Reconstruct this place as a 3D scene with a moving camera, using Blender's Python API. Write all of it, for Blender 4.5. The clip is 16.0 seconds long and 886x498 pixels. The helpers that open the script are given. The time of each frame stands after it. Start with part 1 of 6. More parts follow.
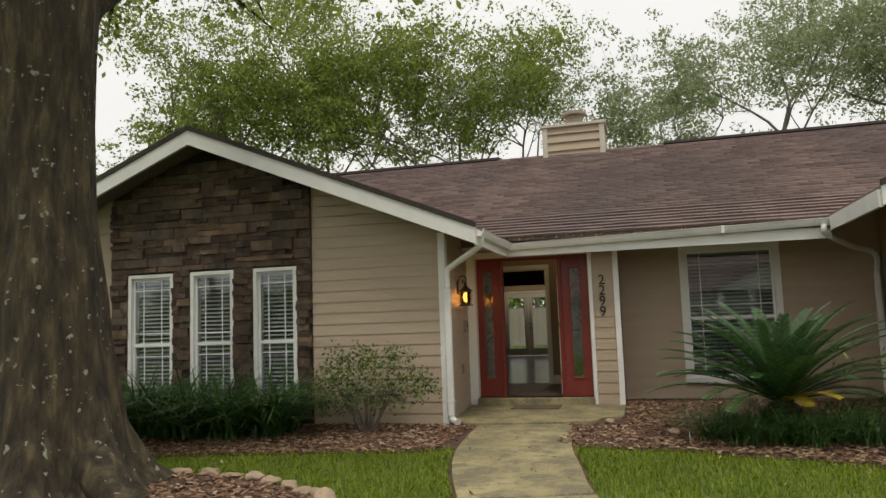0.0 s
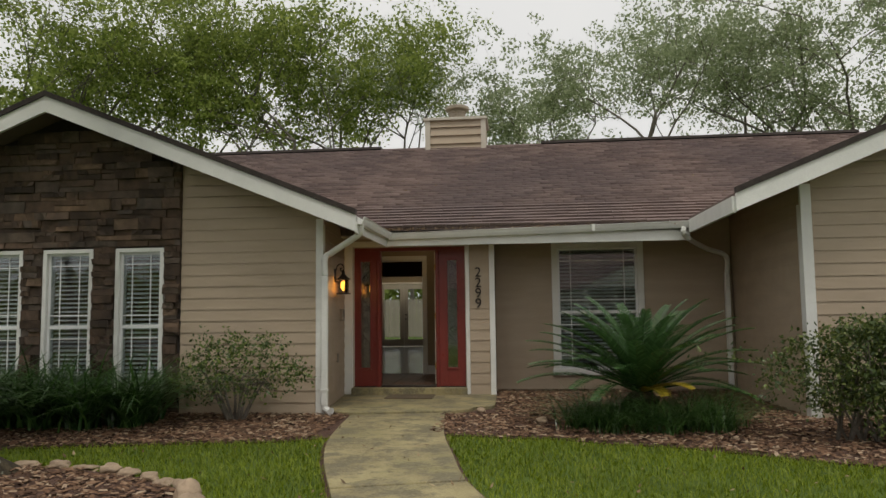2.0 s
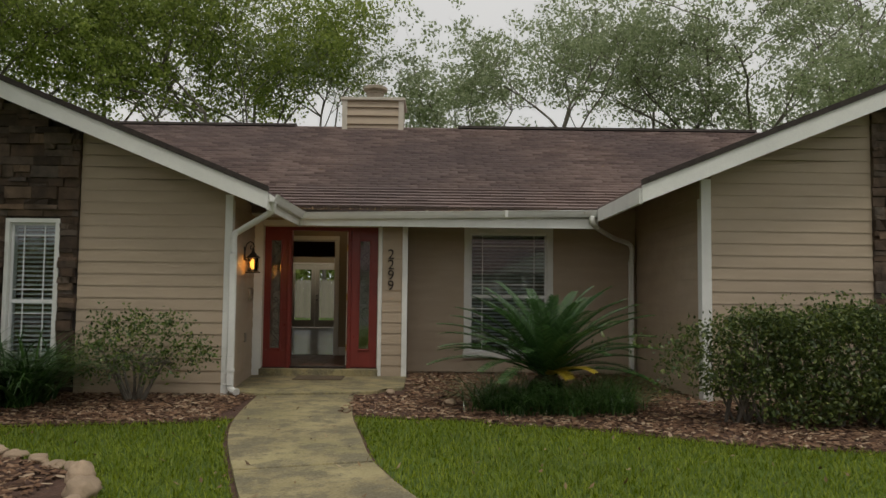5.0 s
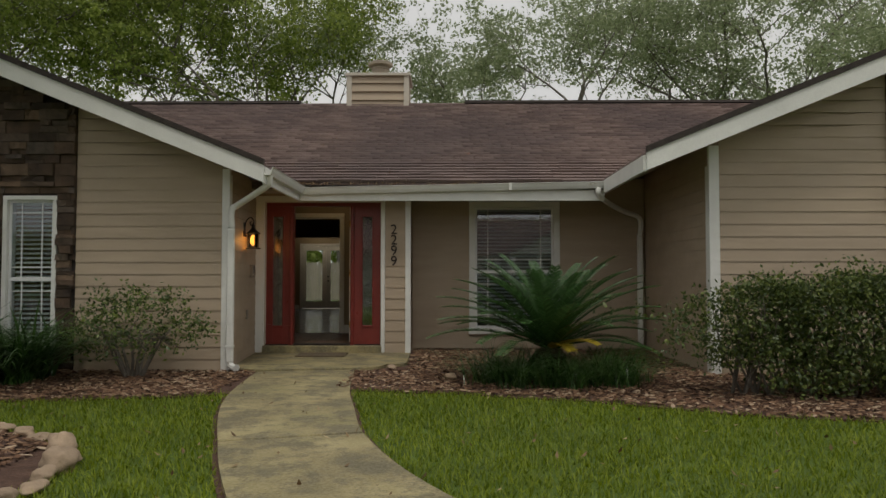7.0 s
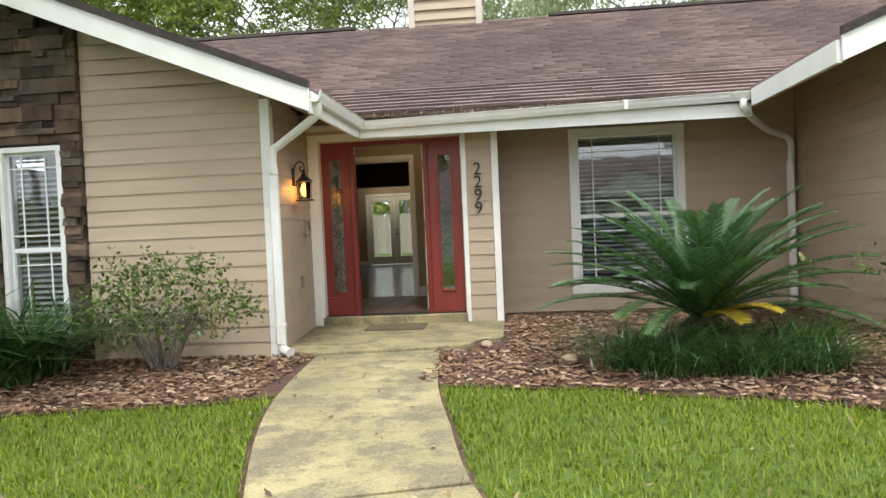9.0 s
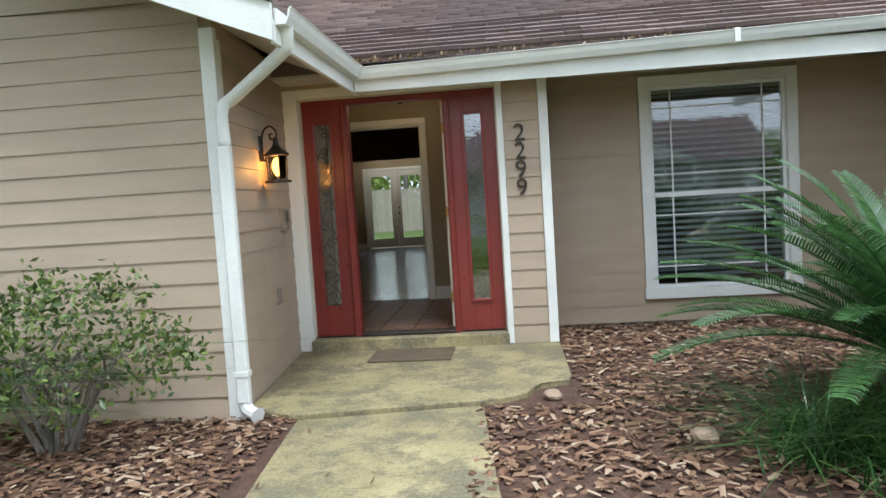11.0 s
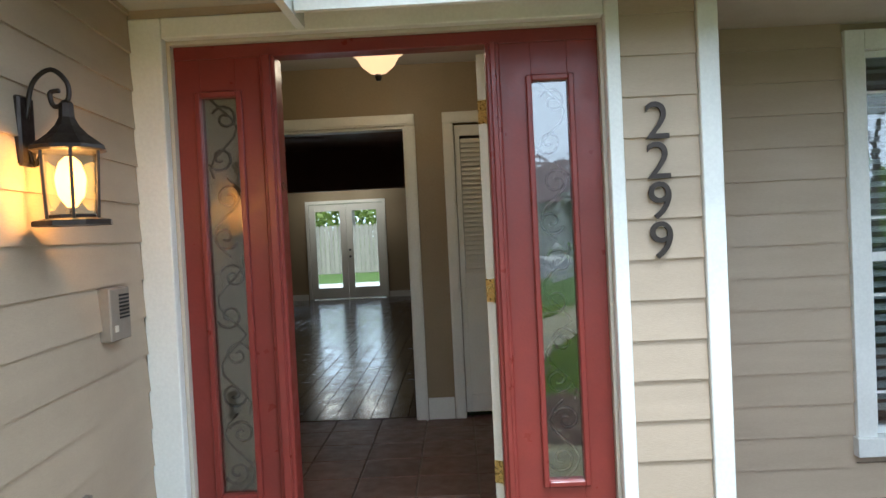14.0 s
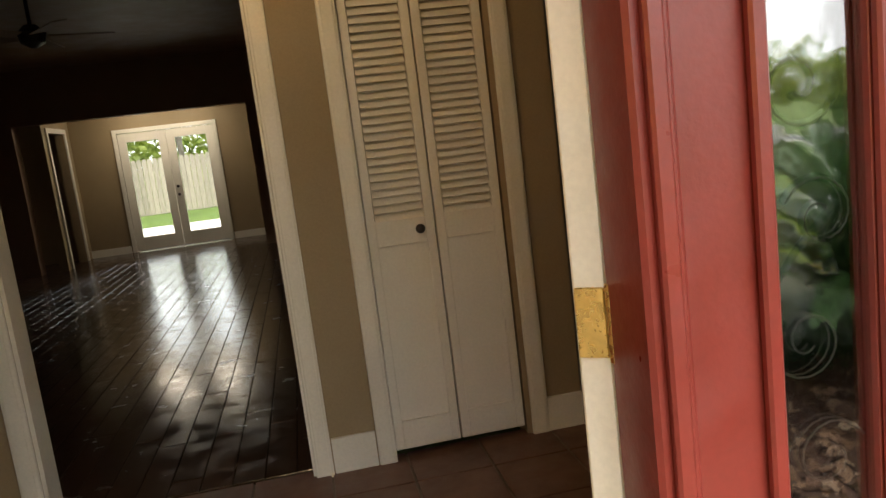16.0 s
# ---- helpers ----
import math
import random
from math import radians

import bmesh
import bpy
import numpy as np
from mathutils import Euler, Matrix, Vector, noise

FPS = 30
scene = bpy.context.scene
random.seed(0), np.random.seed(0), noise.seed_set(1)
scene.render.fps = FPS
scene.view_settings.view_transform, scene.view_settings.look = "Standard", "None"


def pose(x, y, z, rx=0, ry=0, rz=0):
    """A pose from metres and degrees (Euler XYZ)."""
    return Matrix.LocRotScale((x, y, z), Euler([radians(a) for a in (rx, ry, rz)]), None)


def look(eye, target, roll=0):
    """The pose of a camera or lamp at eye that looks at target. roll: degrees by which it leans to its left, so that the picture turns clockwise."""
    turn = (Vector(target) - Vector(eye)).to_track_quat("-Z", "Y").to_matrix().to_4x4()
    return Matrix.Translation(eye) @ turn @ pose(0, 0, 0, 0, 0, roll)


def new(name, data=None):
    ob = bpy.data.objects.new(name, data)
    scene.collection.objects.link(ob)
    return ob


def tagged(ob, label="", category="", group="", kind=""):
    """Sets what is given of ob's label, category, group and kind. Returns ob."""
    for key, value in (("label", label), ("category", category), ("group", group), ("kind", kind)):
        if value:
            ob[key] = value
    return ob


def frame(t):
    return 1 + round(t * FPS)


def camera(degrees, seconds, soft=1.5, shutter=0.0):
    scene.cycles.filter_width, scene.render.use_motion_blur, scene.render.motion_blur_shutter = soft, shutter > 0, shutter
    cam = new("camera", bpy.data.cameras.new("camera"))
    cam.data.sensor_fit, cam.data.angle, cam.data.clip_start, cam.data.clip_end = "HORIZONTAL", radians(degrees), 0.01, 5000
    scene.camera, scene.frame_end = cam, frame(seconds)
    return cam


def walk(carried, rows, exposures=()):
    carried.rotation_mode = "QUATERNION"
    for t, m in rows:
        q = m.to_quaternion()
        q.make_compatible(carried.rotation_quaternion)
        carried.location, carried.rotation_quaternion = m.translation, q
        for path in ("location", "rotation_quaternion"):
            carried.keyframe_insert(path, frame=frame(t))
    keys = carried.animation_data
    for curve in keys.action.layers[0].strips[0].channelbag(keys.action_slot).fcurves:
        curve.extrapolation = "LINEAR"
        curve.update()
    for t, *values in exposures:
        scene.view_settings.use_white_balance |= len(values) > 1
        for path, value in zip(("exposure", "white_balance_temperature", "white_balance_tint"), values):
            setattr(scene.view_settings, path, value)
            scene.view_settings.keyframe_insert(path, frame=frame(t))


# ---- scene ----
cam = camera(62.6, 16.0, soft=1.5, shutter=0.0)
PATH = [
    (0, (0.18, 1.366, 1.327), (-0.357, 3.282, 1.528), -2.0),
    (0.5, (0.136, 1.362, 1.325), (-0.359, 3.288, 1.538), -0.8),
    (1, (0.144, 1.382, 1.299), (-0.252, 3.331, 1.508), -0.4),
    (1.5, (0.15, 1.397, 1.306), (-0.106, 3.373, 1.487), -0.3),
    (2, (0.136, 1.404, 1.3), (-0.072, 3.386, 1.47), -0.7),
    (2.5, (0.167, 1.405, 1.3), (-0.054, 3.387, 1.45), -1.2),
    (3, (0.131, 1.4, 1.307), (-0.175, 3.372, 1.443), -1.1),
    (3.5, (0.156, 1.441, 1.307), (-0.276, 3.389, 1.44), -0.7),
    (4, (0.141, 1.424, 1.3), (-0.202, 3.389, 1.45), -0.1),
    (4.5, (0.138, 1.414, 1.312), (0.012, 3.406, 1.439), 0.4),
    (4.7, (0.121, 1.413, 1.308), (0.1, 3.409, 1.43), 0.5),
    (6.8, (0.356, 1.473, 1.172), (0.467, 3.465, 1.306), 0.8),
    (7, (0.352, 1.602, 1.166), (0.331, 3.6, 1.244), 0.0),
    (7.5, (0.188, 2.049, 1.138), (-0.058, 4.034, 1.165), -1.3),
    (8, (0.102, 2.56, 1.141), (-0.2, 4.537, 1.116), -2.9),
    (8.5, (0.055, 3.126, 1.17), (-0.27, 5.098, 1.104), -3.5),
    (9, (-0.043, 3.725, 1.201), (-0.249, 5.714, 1.141), -2.5),
    (9.5, (-0.146, 4.31, 1.288), (-0.288, 6.305, 1.257), -2.3),
    (9.7, (-0.262, 4.539, 1.247), (-0.395, 6.535, 1.202), -2.5),
    (11.8, (-0.778, 7.024, 1.404), (-1.014, 9.004, 1.245), -4.1),
    (12, (-0.876, 7.229, 1.378), (-1.093, 9.21, 1.217), -4.3),
    (12.5, (-0.968, 7.787, 1.396), (-1.068, 9.779, 1.243), -3.3),
    (13, (-1.096, 8.431, 1.436), (-1.195, 10.426, 1.325), -3.1),
    (13.5, (-1.239, 9.0, 1.458), (-1.304, 10.997, 1.378), -2.3),
    (14, (-1.31, 9.609, 1.491), (-1.35, 11.608, 1.443), -2.8),
    (14.5, (-1.448, 10.148, 1.524), (-1.37, 12.147, 1.537), -2.8),
    (15, (-1.43, 10.742, 1.476), (-1.243, 12.731, 1.389), -5.8),
    (15.5, (-1.525, 11.287, 1.501), (-1.315, 13.269, 1.337), -6.4),
    (16, (-1.532, 11.802, 1.502), (-1.178, 13.747, 1.197), -7.0),
]
# The plan is drawn in units of K metres.
K = 1.08
walk(cam, [(t, look(eye, target, roll)) for t, eye, target, roll in PATH], [
    (0, -0.50, 6800, 9), (1, -0.72, 6750, 9), (2, -0.75, 6700, 9), (3, -0.68, 6700, 9), (3.5, -0.37, 6700, 9), (4, -0.32, 6700, 9), (4.5, -0.82, 6700, 9), (6.8, -1.12, 6700, 9), (7.5, -0.47, 6700, 9), (8.2, 0.14, 6400, 9), (8.6, 0.40, 6300, 9), (9, 0.68, 6200, 9), (9.6, 0.43, 6000, 8), (12, 0.73, 5300, 5), (13, 0.83, 5150, 4), (14, 1.13, 5150, 4), (14.6, 1.23, 5300, 5), (15.2, 1.15, 6000, 7), (15.6, 1.45, 6600, 8), (16, 1.72, 6700, 9)])

# ---- world, sun, lamps ----
SUN_ELEVATION, SUN_ROTATION = radians(65), radians(197)
world = bpy.data.worlds.new("overcast_sky")
scene.world = world
world.use_nodes = True
wn, wl = world.node_tree.nodes, world.node_tree.links
sky = wn.new("ShaderNodeTexSky")
sky.sky_type, sky.sun_disc, sky.sun_elevation, sky.sun_rotation = "NISHITA", False, SUN_ELEVATION, SUN_ROTATION
sky_scaled = wn.new("ShaderNodeVectorMath")
sky_scaled.operation = "SCALE"
sky_scaled.inputs["Scale"].default_value = 0.10
coords = wn.new("ShaderNodeTexCoord")
clouds = wn.new("ShaderNodeTexNoise")
clouds.inputs["Scale"].default_value, clouds.inputs["Detail"].default_value = 2.6, 6
ramp = wn.new("ShaderNodeValToRGB")
ramp.color_ramp.elements[0].position, ramp.color_ramp.elements[1].position = 0.22, 0.34
cloud_ramp = wn.new("ShaderNodeValToRGB")
cloud_ramp.color_ramp.elements[0].color = (0.93, 0.94, 0.96, 1)
cloud_ramp.color_ramp.elements[1].color = (1.0, 1.0, 1.0, 1)
cloud_ramp.color_ramp.elements[0].position, cloud_ramp.color_ramp.elements[1].position = 0.35, 0.6
mix = wn.new("ShaderNodeMix")
mix.data_type = "RGBA"
wl.new(coords.outputs["Generated"], clouds.inputs["Vector"])
wl.new(clouds.outputs["Fac"], ramp.inputs["Fac"])
wl.new(clouds.outputs["Fac"], cloud_ramp.inputs["Fac"])
wl.new(sky.outputs["Color"], sky_scaled.inputs[0])
wl.new(ramp.outputs["Color"], mix.inputs["Factor"])
wl.new(sky_scaled.outputs["Vector"], mix.inputs["A"])
wl.new(cloud_ramp.outputs["Color"], mix.inputs["B"])
wl.new(mix.outputs["Result"], wn["Background"].inputs["Color"])
wn["Background"].inputs["Strength"].default_value = 1.35

sun_data = bpy.data.lights.new("sun", "SUN")
sun_data.energy, sun_data.angle, sun_data.color = 2.0, radians(14), (1.0, 0.96, 0.9)
sun = new("sun", sun_data)
sun.matrix_world = look((0, 0, 30), (-4, 13, 0))


def lamp(name, x, y, z, watts, radius, color):
    data = bpy.data.lights.new(name, "POINT")
    data.energy, data.shadow_soft_size, data.color = watts, radius, color
    ob = new(name, data)
    ob.location = (x * K, y * K, z * K)
    return ob


# ---- materials ----
class Nodes:
    def __init__(self, name, rough=0.6, metal=0.0):
        self.mat = bpy.data.materials.new(name)
        self.mat.use_nodes = True
        self.n, self.l = self.mat.node_tree.nodes, self.mat.node_tree.links
        self.bsdf = self.n["Principled BSDF"]
        self.bsdf.inputs["Roughness"].default_value = rough
        self.bsdf.inputs["Metallic"].default_value = metal
        self.tc = self.n.new("ShaderNodeTexCoord")
        self.geo = self.n.new("ShaderNodeNewGeometry")
        self.info = self.n.new("ShaderNodeObjectInfo")

    def noise(self, scale, detail=4, stretch=None, rough=0.55, vec=None):
        t = self.n.new("ShaderNodeTexNoise")
        t.inputs["Scale"].default_value, t.inputs["Detail"].default_value, t.inputs["Roughness"].default_value = scale, detail, rough
        src = vec or self.geo.outputs["Position"]
        if stretch:
            m = self.n.new("ShaderNodeMapping")
            m.inputs["Scale"].default_value = stretch
            self.l.new(src, m.inputs["Vector"])
            src = m.outputs["Vector"]
        self.l.new(src, t.inputs["Vector"])
        return t.outputs["Fac"]

    def ramp(self, fac, stops):
        r = self.n.new("ShaderNodeValToRGB")
        while len(r.color_ramp.elements) < len(stops):
            r.color_ramp.elements.new(0.5)
        for e, (p, c) in zip(r.color_ramp.elements, stops):
            e.position, e.color = p, (c, c, c, 1) if isinstance(c, (int, float)) else (*c, 1)
        self.l.new(fac, r.inputs["Fac"])
        return r.outputs["Color"]

    def mix(self, fac, a, b, blend="MIX"):
        m = self.n.new("ShaderNodeMix")
        m.data_type, m.blend_type = "RGBA", blend
        for sock, v in ((m.inputs["Factor"], fac), (m.inputs["A"], a), (m.inputs["B"], b)):
            if isinstance(v, bpy.types.NodeSocket):
                self.l.new(v, sock)
            elif isinstance(v, tuple):
                sock.default_value = (*v, 1)
            else:
                sock.default_value = v
        return m.outputs["Result"]

    def color(self, c):
        self.l.new(c, self.bsdf.inputs["Base Color"])
        return self

    def rough(self, c):
        self.l.new(c, self.bsdf.inputs["Roughness"])
        return self

    def bump(self, fac, strength=0.3, distance=0.01):
        b = self.n.new("ShaderNodeBump")
        b.inputs["Strength"].default_value, b.inputs["Distance"].default_value = strength, distance
        self.l.new(fac, b.inputs["Height"])
        self.l.new(b.outputs["Normal"], self.bsdf.inputs["Normal"])
        return self


def simple(name, c, rough=0.6, metal=0.0, vary=0.12, scale=6, bump=0.15, fine=90, island=0.0, obj=0.0, dist=0.004, stretch=None):
    """Paint, wood or metal: large stains, fine grain, relief, and a shift from piece to piece."""
    m = Nodes(name, rough, metal)
    dark = tuple(v * (1 - vary * 1.6) for v in c)
    lite = tuple(min(1, v * (1 + vary)) for v in c)
    col = m.ramp(m.noise(scale, 5, stretch), [(0.3, dark), (0.7, lite)])
    grain = m.noise(fine, 3, stretch)
    col = m.mix(0.25, col, m.ramp(grain, [(0.3, tuple(v * 0.8 for v in c)), (0.7, tuple(min(1, v * 1.15) for v in c))]))
    if island:
        col = m.mix(1.0, col, m.ramp(m.geo.outputs["Random Per Island"], [(0.0, 1 - island), (1.0, 1.0)]), "MULTIPLY")
    if obj:
        col = m.mix(1.0, col, m.ramp(m.info.outputs["Random"], [(0.0, 1 - obj), (1.0, 1.0)]), "MULTIPLY")
    m.color(col)
    m.rough(m.ramp(m.noise(scale * 3), [(0.3, max(0.02, rough - 0.12)), (0.7, min(1, rough + 0.12))]))
    m.bump(grain, bump, dist)
    return m.mat


def leaf_mat(name, a, b, c, rough=0.5, trans=0.25):
    m = Nodes(name, rough)
    col = m.ramp(m.geo.outputs["Random Per Island"], [(0.0, a), (0.55, b), (1.0, c)])
    col = m.mix(m.ramp(m.noise(0.8), [(0.35, 0.0), (0.7, 0.5)]), col, a)
    m.color(col)
    tr = m.n.new("ShaderNodeBsdfTranslucent")
    m.l.new(col, tr.inputs["Color"])
    mx = m.n.new("ShaderNodeMixShader")
    mx.inputs["Fac"].default_value = trans
    m.l.new(m.bsdf.outputs["BSDF"], mx.inputs[1])
    m.l.new(tr.outputs["BSDF"], mx.inputs[2])
    m.l.new(mx.outputs["Shader"], m.n["Material Output"].inputs["Surface"])
    return m.mat


def glass_mat(name, tint=(0.95, 0.97, 0.97), ripple=0.0, gloss=1.0, frost=0.0):
    m = Nodes(name)
    m.n.remove(m.bsdf)
    fr = m.n.new("ShaderNodeFresnel")
    fr.inputs["IOR"].default_value = 1.5
    boost = m.n.new("ShaderNodeMath")
    boost.operation = "MULTIPLY_ADD"
    boost.use_clamp = True
    boost.inputs[1].default_value, boost.inputs[2].default_value = 1.8 * gloss, 0.02
    m.l.new(fr.outputs["Fac"], boost.inputs[0])
    t, g = m.n.new("ShaderNodeBsdfTransparent"), m.n.new("ShaderNodeBsdfGlossy")
    t.inputs["Color"].default_value = (*tint, 1)
    g.inputs["Roughness"].default_value = 0.01 + frost
    if ripple:
        b = m.n.new("ShaderNodeBump")
        b.inputs["Strength"].default_value, b.inputs["Distance"].default_value = ripple, 0.01
        m.l.new(m.noise(14, 2), b.inputs["Height"])
        m.l.new(b.outputs["Normal"], g.inputs["Normal"])
    mx = m.n.new("ShaderNodeMixShader")
    m.l.new(boost.outputs["Value"], mx.inputs["Fac"])
    m.l.new(t.outputs["BSDF"], mx.inputs[1])
    m.l.new(g.outputs["BSDF"], mx.inputs[2])
    m.l.new(mx.outputs["Shader"], m.n["Material Output"].inputs["Surface"])
    return m.mat


def glow_mat(name, c, strength):
    m = Nodes(name, 0.4)
    m.bsdf.inputs["Base Color"].default_value = (*c, 1)
    m.bsdf.inputs["Emission Color"].default_value = (*c, 1)
    m.bsdf.inputs["Emission Strength"].default_value = strength
    return m.mat


SIDING = simple("siding_paint", (0.43, 0.34, 0.245), 0.6, vary=0.07, scale=1.2, fine=60, bump=0.25, obj=0.05, stretch=(1, 1, 6))
TRIM = simple("trim_paint", (0.76, 0.76, 0.72), 0.45, vary=0.06, scale=3, fine=70)
SOFFIT = simple("soffit_paint", (0.55, 0.50, 0.42), 0.6, vary=0.06, scale=3)
RED = simple("red_door_paint", (0.19, 0.027, 0.02), 0.38, vary=0.10, scale=4, fine=80)
DARKMETAL = simple("bronze_metal", (0.05, 0.04, 0.035), 0.45, 0.7, vary=0.2, scale=20)
BRASS = simple("brass", (0.75, 0.55, 0.20), 0.3, 0.9, vary=0.15, scale=30)
WHITEVINYL = simple("white_vinyl", (0.80, 0.81, 0.80), 0.35, vary=0.04, scale=5)
BLIND = simple("blind_slat", (0.86, 0.87, 0.86), 0.5, vary=0.05, scale=5, obj=0.1)
INWALL = simple("tan_wall_paint", (0.29, 0.215, 0.12), 0.6, vary=0.06, scale=1.5, fine=120)
GREYWALL = simple("grey_wall_paint", (0.33, 0.30, 0.22), 0.6, vary=0.06, scale=1.5, fine=120)
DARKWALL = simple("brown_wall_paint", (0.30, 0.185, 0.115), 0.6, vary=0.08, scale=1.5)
CEIL = simple("ceiling_paint", (0.62, 0.58, 0.52), 0.7, vary=0.04, scale=2, fine=40, bump=0.3)
INTRIM = simple("cream_trim_paint", (0.74, 0.70, 0.60), 0.4, vary=0.04, scale=3)
RUBBER = simple("black_rubber", (0.02, 0.02, 0.02), 0.7, vary=0.2, scale=20)
# Darker wall colour that stands in for the dimness of unlit rooms.
DARKROOM = simple("unlit_room_shade", (0.20, 0.18, 0.15), 0.7, vary=0.06, scale=2)
DIMGLASS = glass_mat("shaded_window_glass", (0.82, 0.86, 0.87), 0.02, 0.7)
GLASS = glass_mat("window_glass", (0.80, 0.84, 0.85), 0.02, 1.6)
DOORGLASS = glass_mat("textured_glass", (0.72, 0.76, 0.76), 0.07, 2.4, 0.02)
CLEAR = glass_mat("clear_glass", (0.94, 0.96, 0.96))


def make_concrete(name="mossy_concrete"):
    m = Nodes(name, 0.85)
    base = m.ramp(m.noise(1.4, 6), [(0.25, (0.13, 0.105, 0.045)), (0.5, (0.31, 0.25, 0.11)), (0.75, (0.45, 0.375, 0.18))])
    moss = m.ramp(m.noise(0.9, 7, rough=0.7), [(0.46, 0.0), (0.64, 0.5)])
    col = m.mix(moss, base, (0.22, 0.20, 0.065))
    dark = m.ramp(m.noise(2.6, 9, rough=0.82), [(0.46, 0.0), (0.56, 0.85)])
    col = m.mix(dark, col, (0.10, 0.085, 0.045))
    fine = m.noise(55, 4)
    col = m.mix(0.22, col, m.ramp(fine, [(0.35, (0.16, 0.14, 0.09)), (0.65, (0.50, 0.46, 0.34))]))
    m.color(col).bump(fine, 0.5, 0.006)
    return m.mat


CONCRETE = make_concrete()


def make_stone():
    m = Nodes("ledgestone", 0.85)
    tone = m.ramp(m.info.outputs["Random"], [(0.0, (0.045, 0.030, 0.020)), (0.3, (0.09, 0.056, 0.035)), (0.6, (0.125, 0.080, 0.052)), (0.85, (0.11, 0.085, 0.066)), (1.0, (0.19, 0.12, 0.072))])
    blot = m.ramp(m.noise(6, 6), [(0.3, 0.45), (0.7, 1.25)])
    col = m.mix(1.0, tone, blot, "MULTIPLY")
    m.color(col).bump(m.noise(24, 6, rough=0.7), 0.9, 0.02)
    return m.mat


STONE = make_stone()
MORTAR = simple("dark_mortar", (0.025, 0.018, 0.014), 0.9)


def make_shingle():
    m = Nodes("asphalt_shingle", 0.9)
    isl = m.ramp(m.geo.outputs["Random Per Island"], [(0.0, (0.12, 0.082, 0.072)), (0.4, (0.22, 0.155, 0.135)), (1.0, (0.34, 0.25, 0.22))])
    ob = m.ramp(m.info.outputs["Random"], [(0.0, 0.75), (1.0, 1.15)])
    col = m.mix(1.0, isl, ob, "MULTIPLY")
    stain = m.ramp(m.noise(0.45, 5, (1, 0.35, 1)), [(0.42, 0.0), (0.62, 0.7)])
    col = m.mix(stain, col, (0.09, 0.072, 0.078))
    g = m.noise(140, 3)
    col = m.mix(0.35, col, m.ramp(g, [(0.35, (0.05, 0.035, 0.03)), (0.65, (0.30, 0.22, 0.2))]))
    m.color(col).bump(g, 0.6, 0.004)
    return m.mat


SHINGLE = make_shingle()
EDGE = simple("dark_shingle_edge", (0.045, 0.035, 0.03), 0.9, vary=0.3, scale=12, fine=120, bump=0.6)


def make_ground(name, a, b, c, s=3.0):
    m = Nodes(name, 0.95)
    col = m.ramp(m.noise(s, 8, rough=0.65), [(0.3, a), (0.5, b), (0.7, c)])
    f = m.noise(60, 4)
    col = m.mix(0.4, col, m.ramp(f, [(0.3, a), (0.7, c)]))
    m.color(col).bump(f, 0.8, 0.02)
    return m.mat


LAWN = make_ground("lawn_soil", (0.04, 0.068, 0.009), (0.075, 0.125, 0.013), (0.12, 0.18, 0.02), 1.5)
MULCH = make_ground("mulch_ground", (0.035, 0.018, 0.012), (0.09, 0.045, 0.03), (0.16, 0.09, 0.06), 9)
ASPHALT = make_ground("asphalt", (0.10, 0.10, 0.10), (0.14, 0.14, 0.135), (0.18, 0.175, 0.17), 4)


def chip_mat():
    m = Nodes("mulch_chips", 0.9)
    col = m.ramp(m.geo.outputs["Random Per Island"], [(0.0, (0.05, 0.023, 0.012)), (0.45, (0.15, 0.078, 0.042)), (0.8, (0.26, 0.155, 0.09)), (1.0, (0.42, 0.32, 0.22))])
    m.color(col)
    return m.mat


CHIP = chip_mat()
LITTER = leaf_mat("dead_leaf", (0.10, 0.055, 0.025), (0.24, 0.15, 0.07), (0.48, 0.38, 0.22), 0.7, 0.1)
GRASS = leaf_mat("grass_blade", (0.11, 0.165, 0.006), (0.20, 0.27, 0.010), (0.32, 0.37, 0.02), 0.5, 0.4)
LEAF_OAK = leaf_mat("oak_leaf", (0.12, 0.17, 0.03), (0.27, 0.34, 0.065), (0.44, 0.50, 0.13), 0.5, 0.55)
LEAF_GREY = leaf_mat("grey_green_leaf", (0.20, 0.25, 0.12), (0.36, 0.42, 0.23), (0.54, 0.58, 0.38), 0.55, 0.55)
LEAF_SHRUB = leaf_mat("shrub_leaf", (0.035, 0.06, 0.014), (0.10, 0.155, 0.032), (0.24, 0.30, 0.07), 0.4, 0.25)
LEAF_HEDGE = leaf_mat("hedge_leaf", (0.035, 0.06, 0.014), (0.09, 0.13, 0.03), (0.24, 0.28, 0.07), 0.4, 0.3)
LEAF_STRAP = leaf_mat("strap_leaf", (0.025, 0.065, 0.014), (0.055, 0.13, 0.027), (0.13, 0.25, 0.06), 0.3, 0.25)
LEAF_SAGO = leaf_mat("sago_leaf", (0.03, 0.07, 0.02), (0.055, 0.13, 0.035), (0.10, 0.20, 0.06), 0.25, 0.25)
LEAF_YELLOW = leaf_mat("yellow_frond", (0.35, 0.26, 0.02), (0.5, 0.38, 0.03), (0.6, 0.45, 0.05), 0.5, 0.25)


def make_bark(name, a, b, c, lichen=0.5):
    m = Nodes(name, 0.95)
    ridge = m.noise(9, 6, (1, 1, 0.22), 0.65)
    col = m.ramp(ridge, [(0.35, a), (0.52, b), (0.7, c)])
    spots = m.ramp(m.noise(13, 3, rough=0.5), [(0.66, 0.0), (0.70, lichen)])
    col = m.mix(spots, col, (0.30, 0.31, 0.24))
    m.color(col).bump(ridge, 1.0, 0.06)
    return m.mat


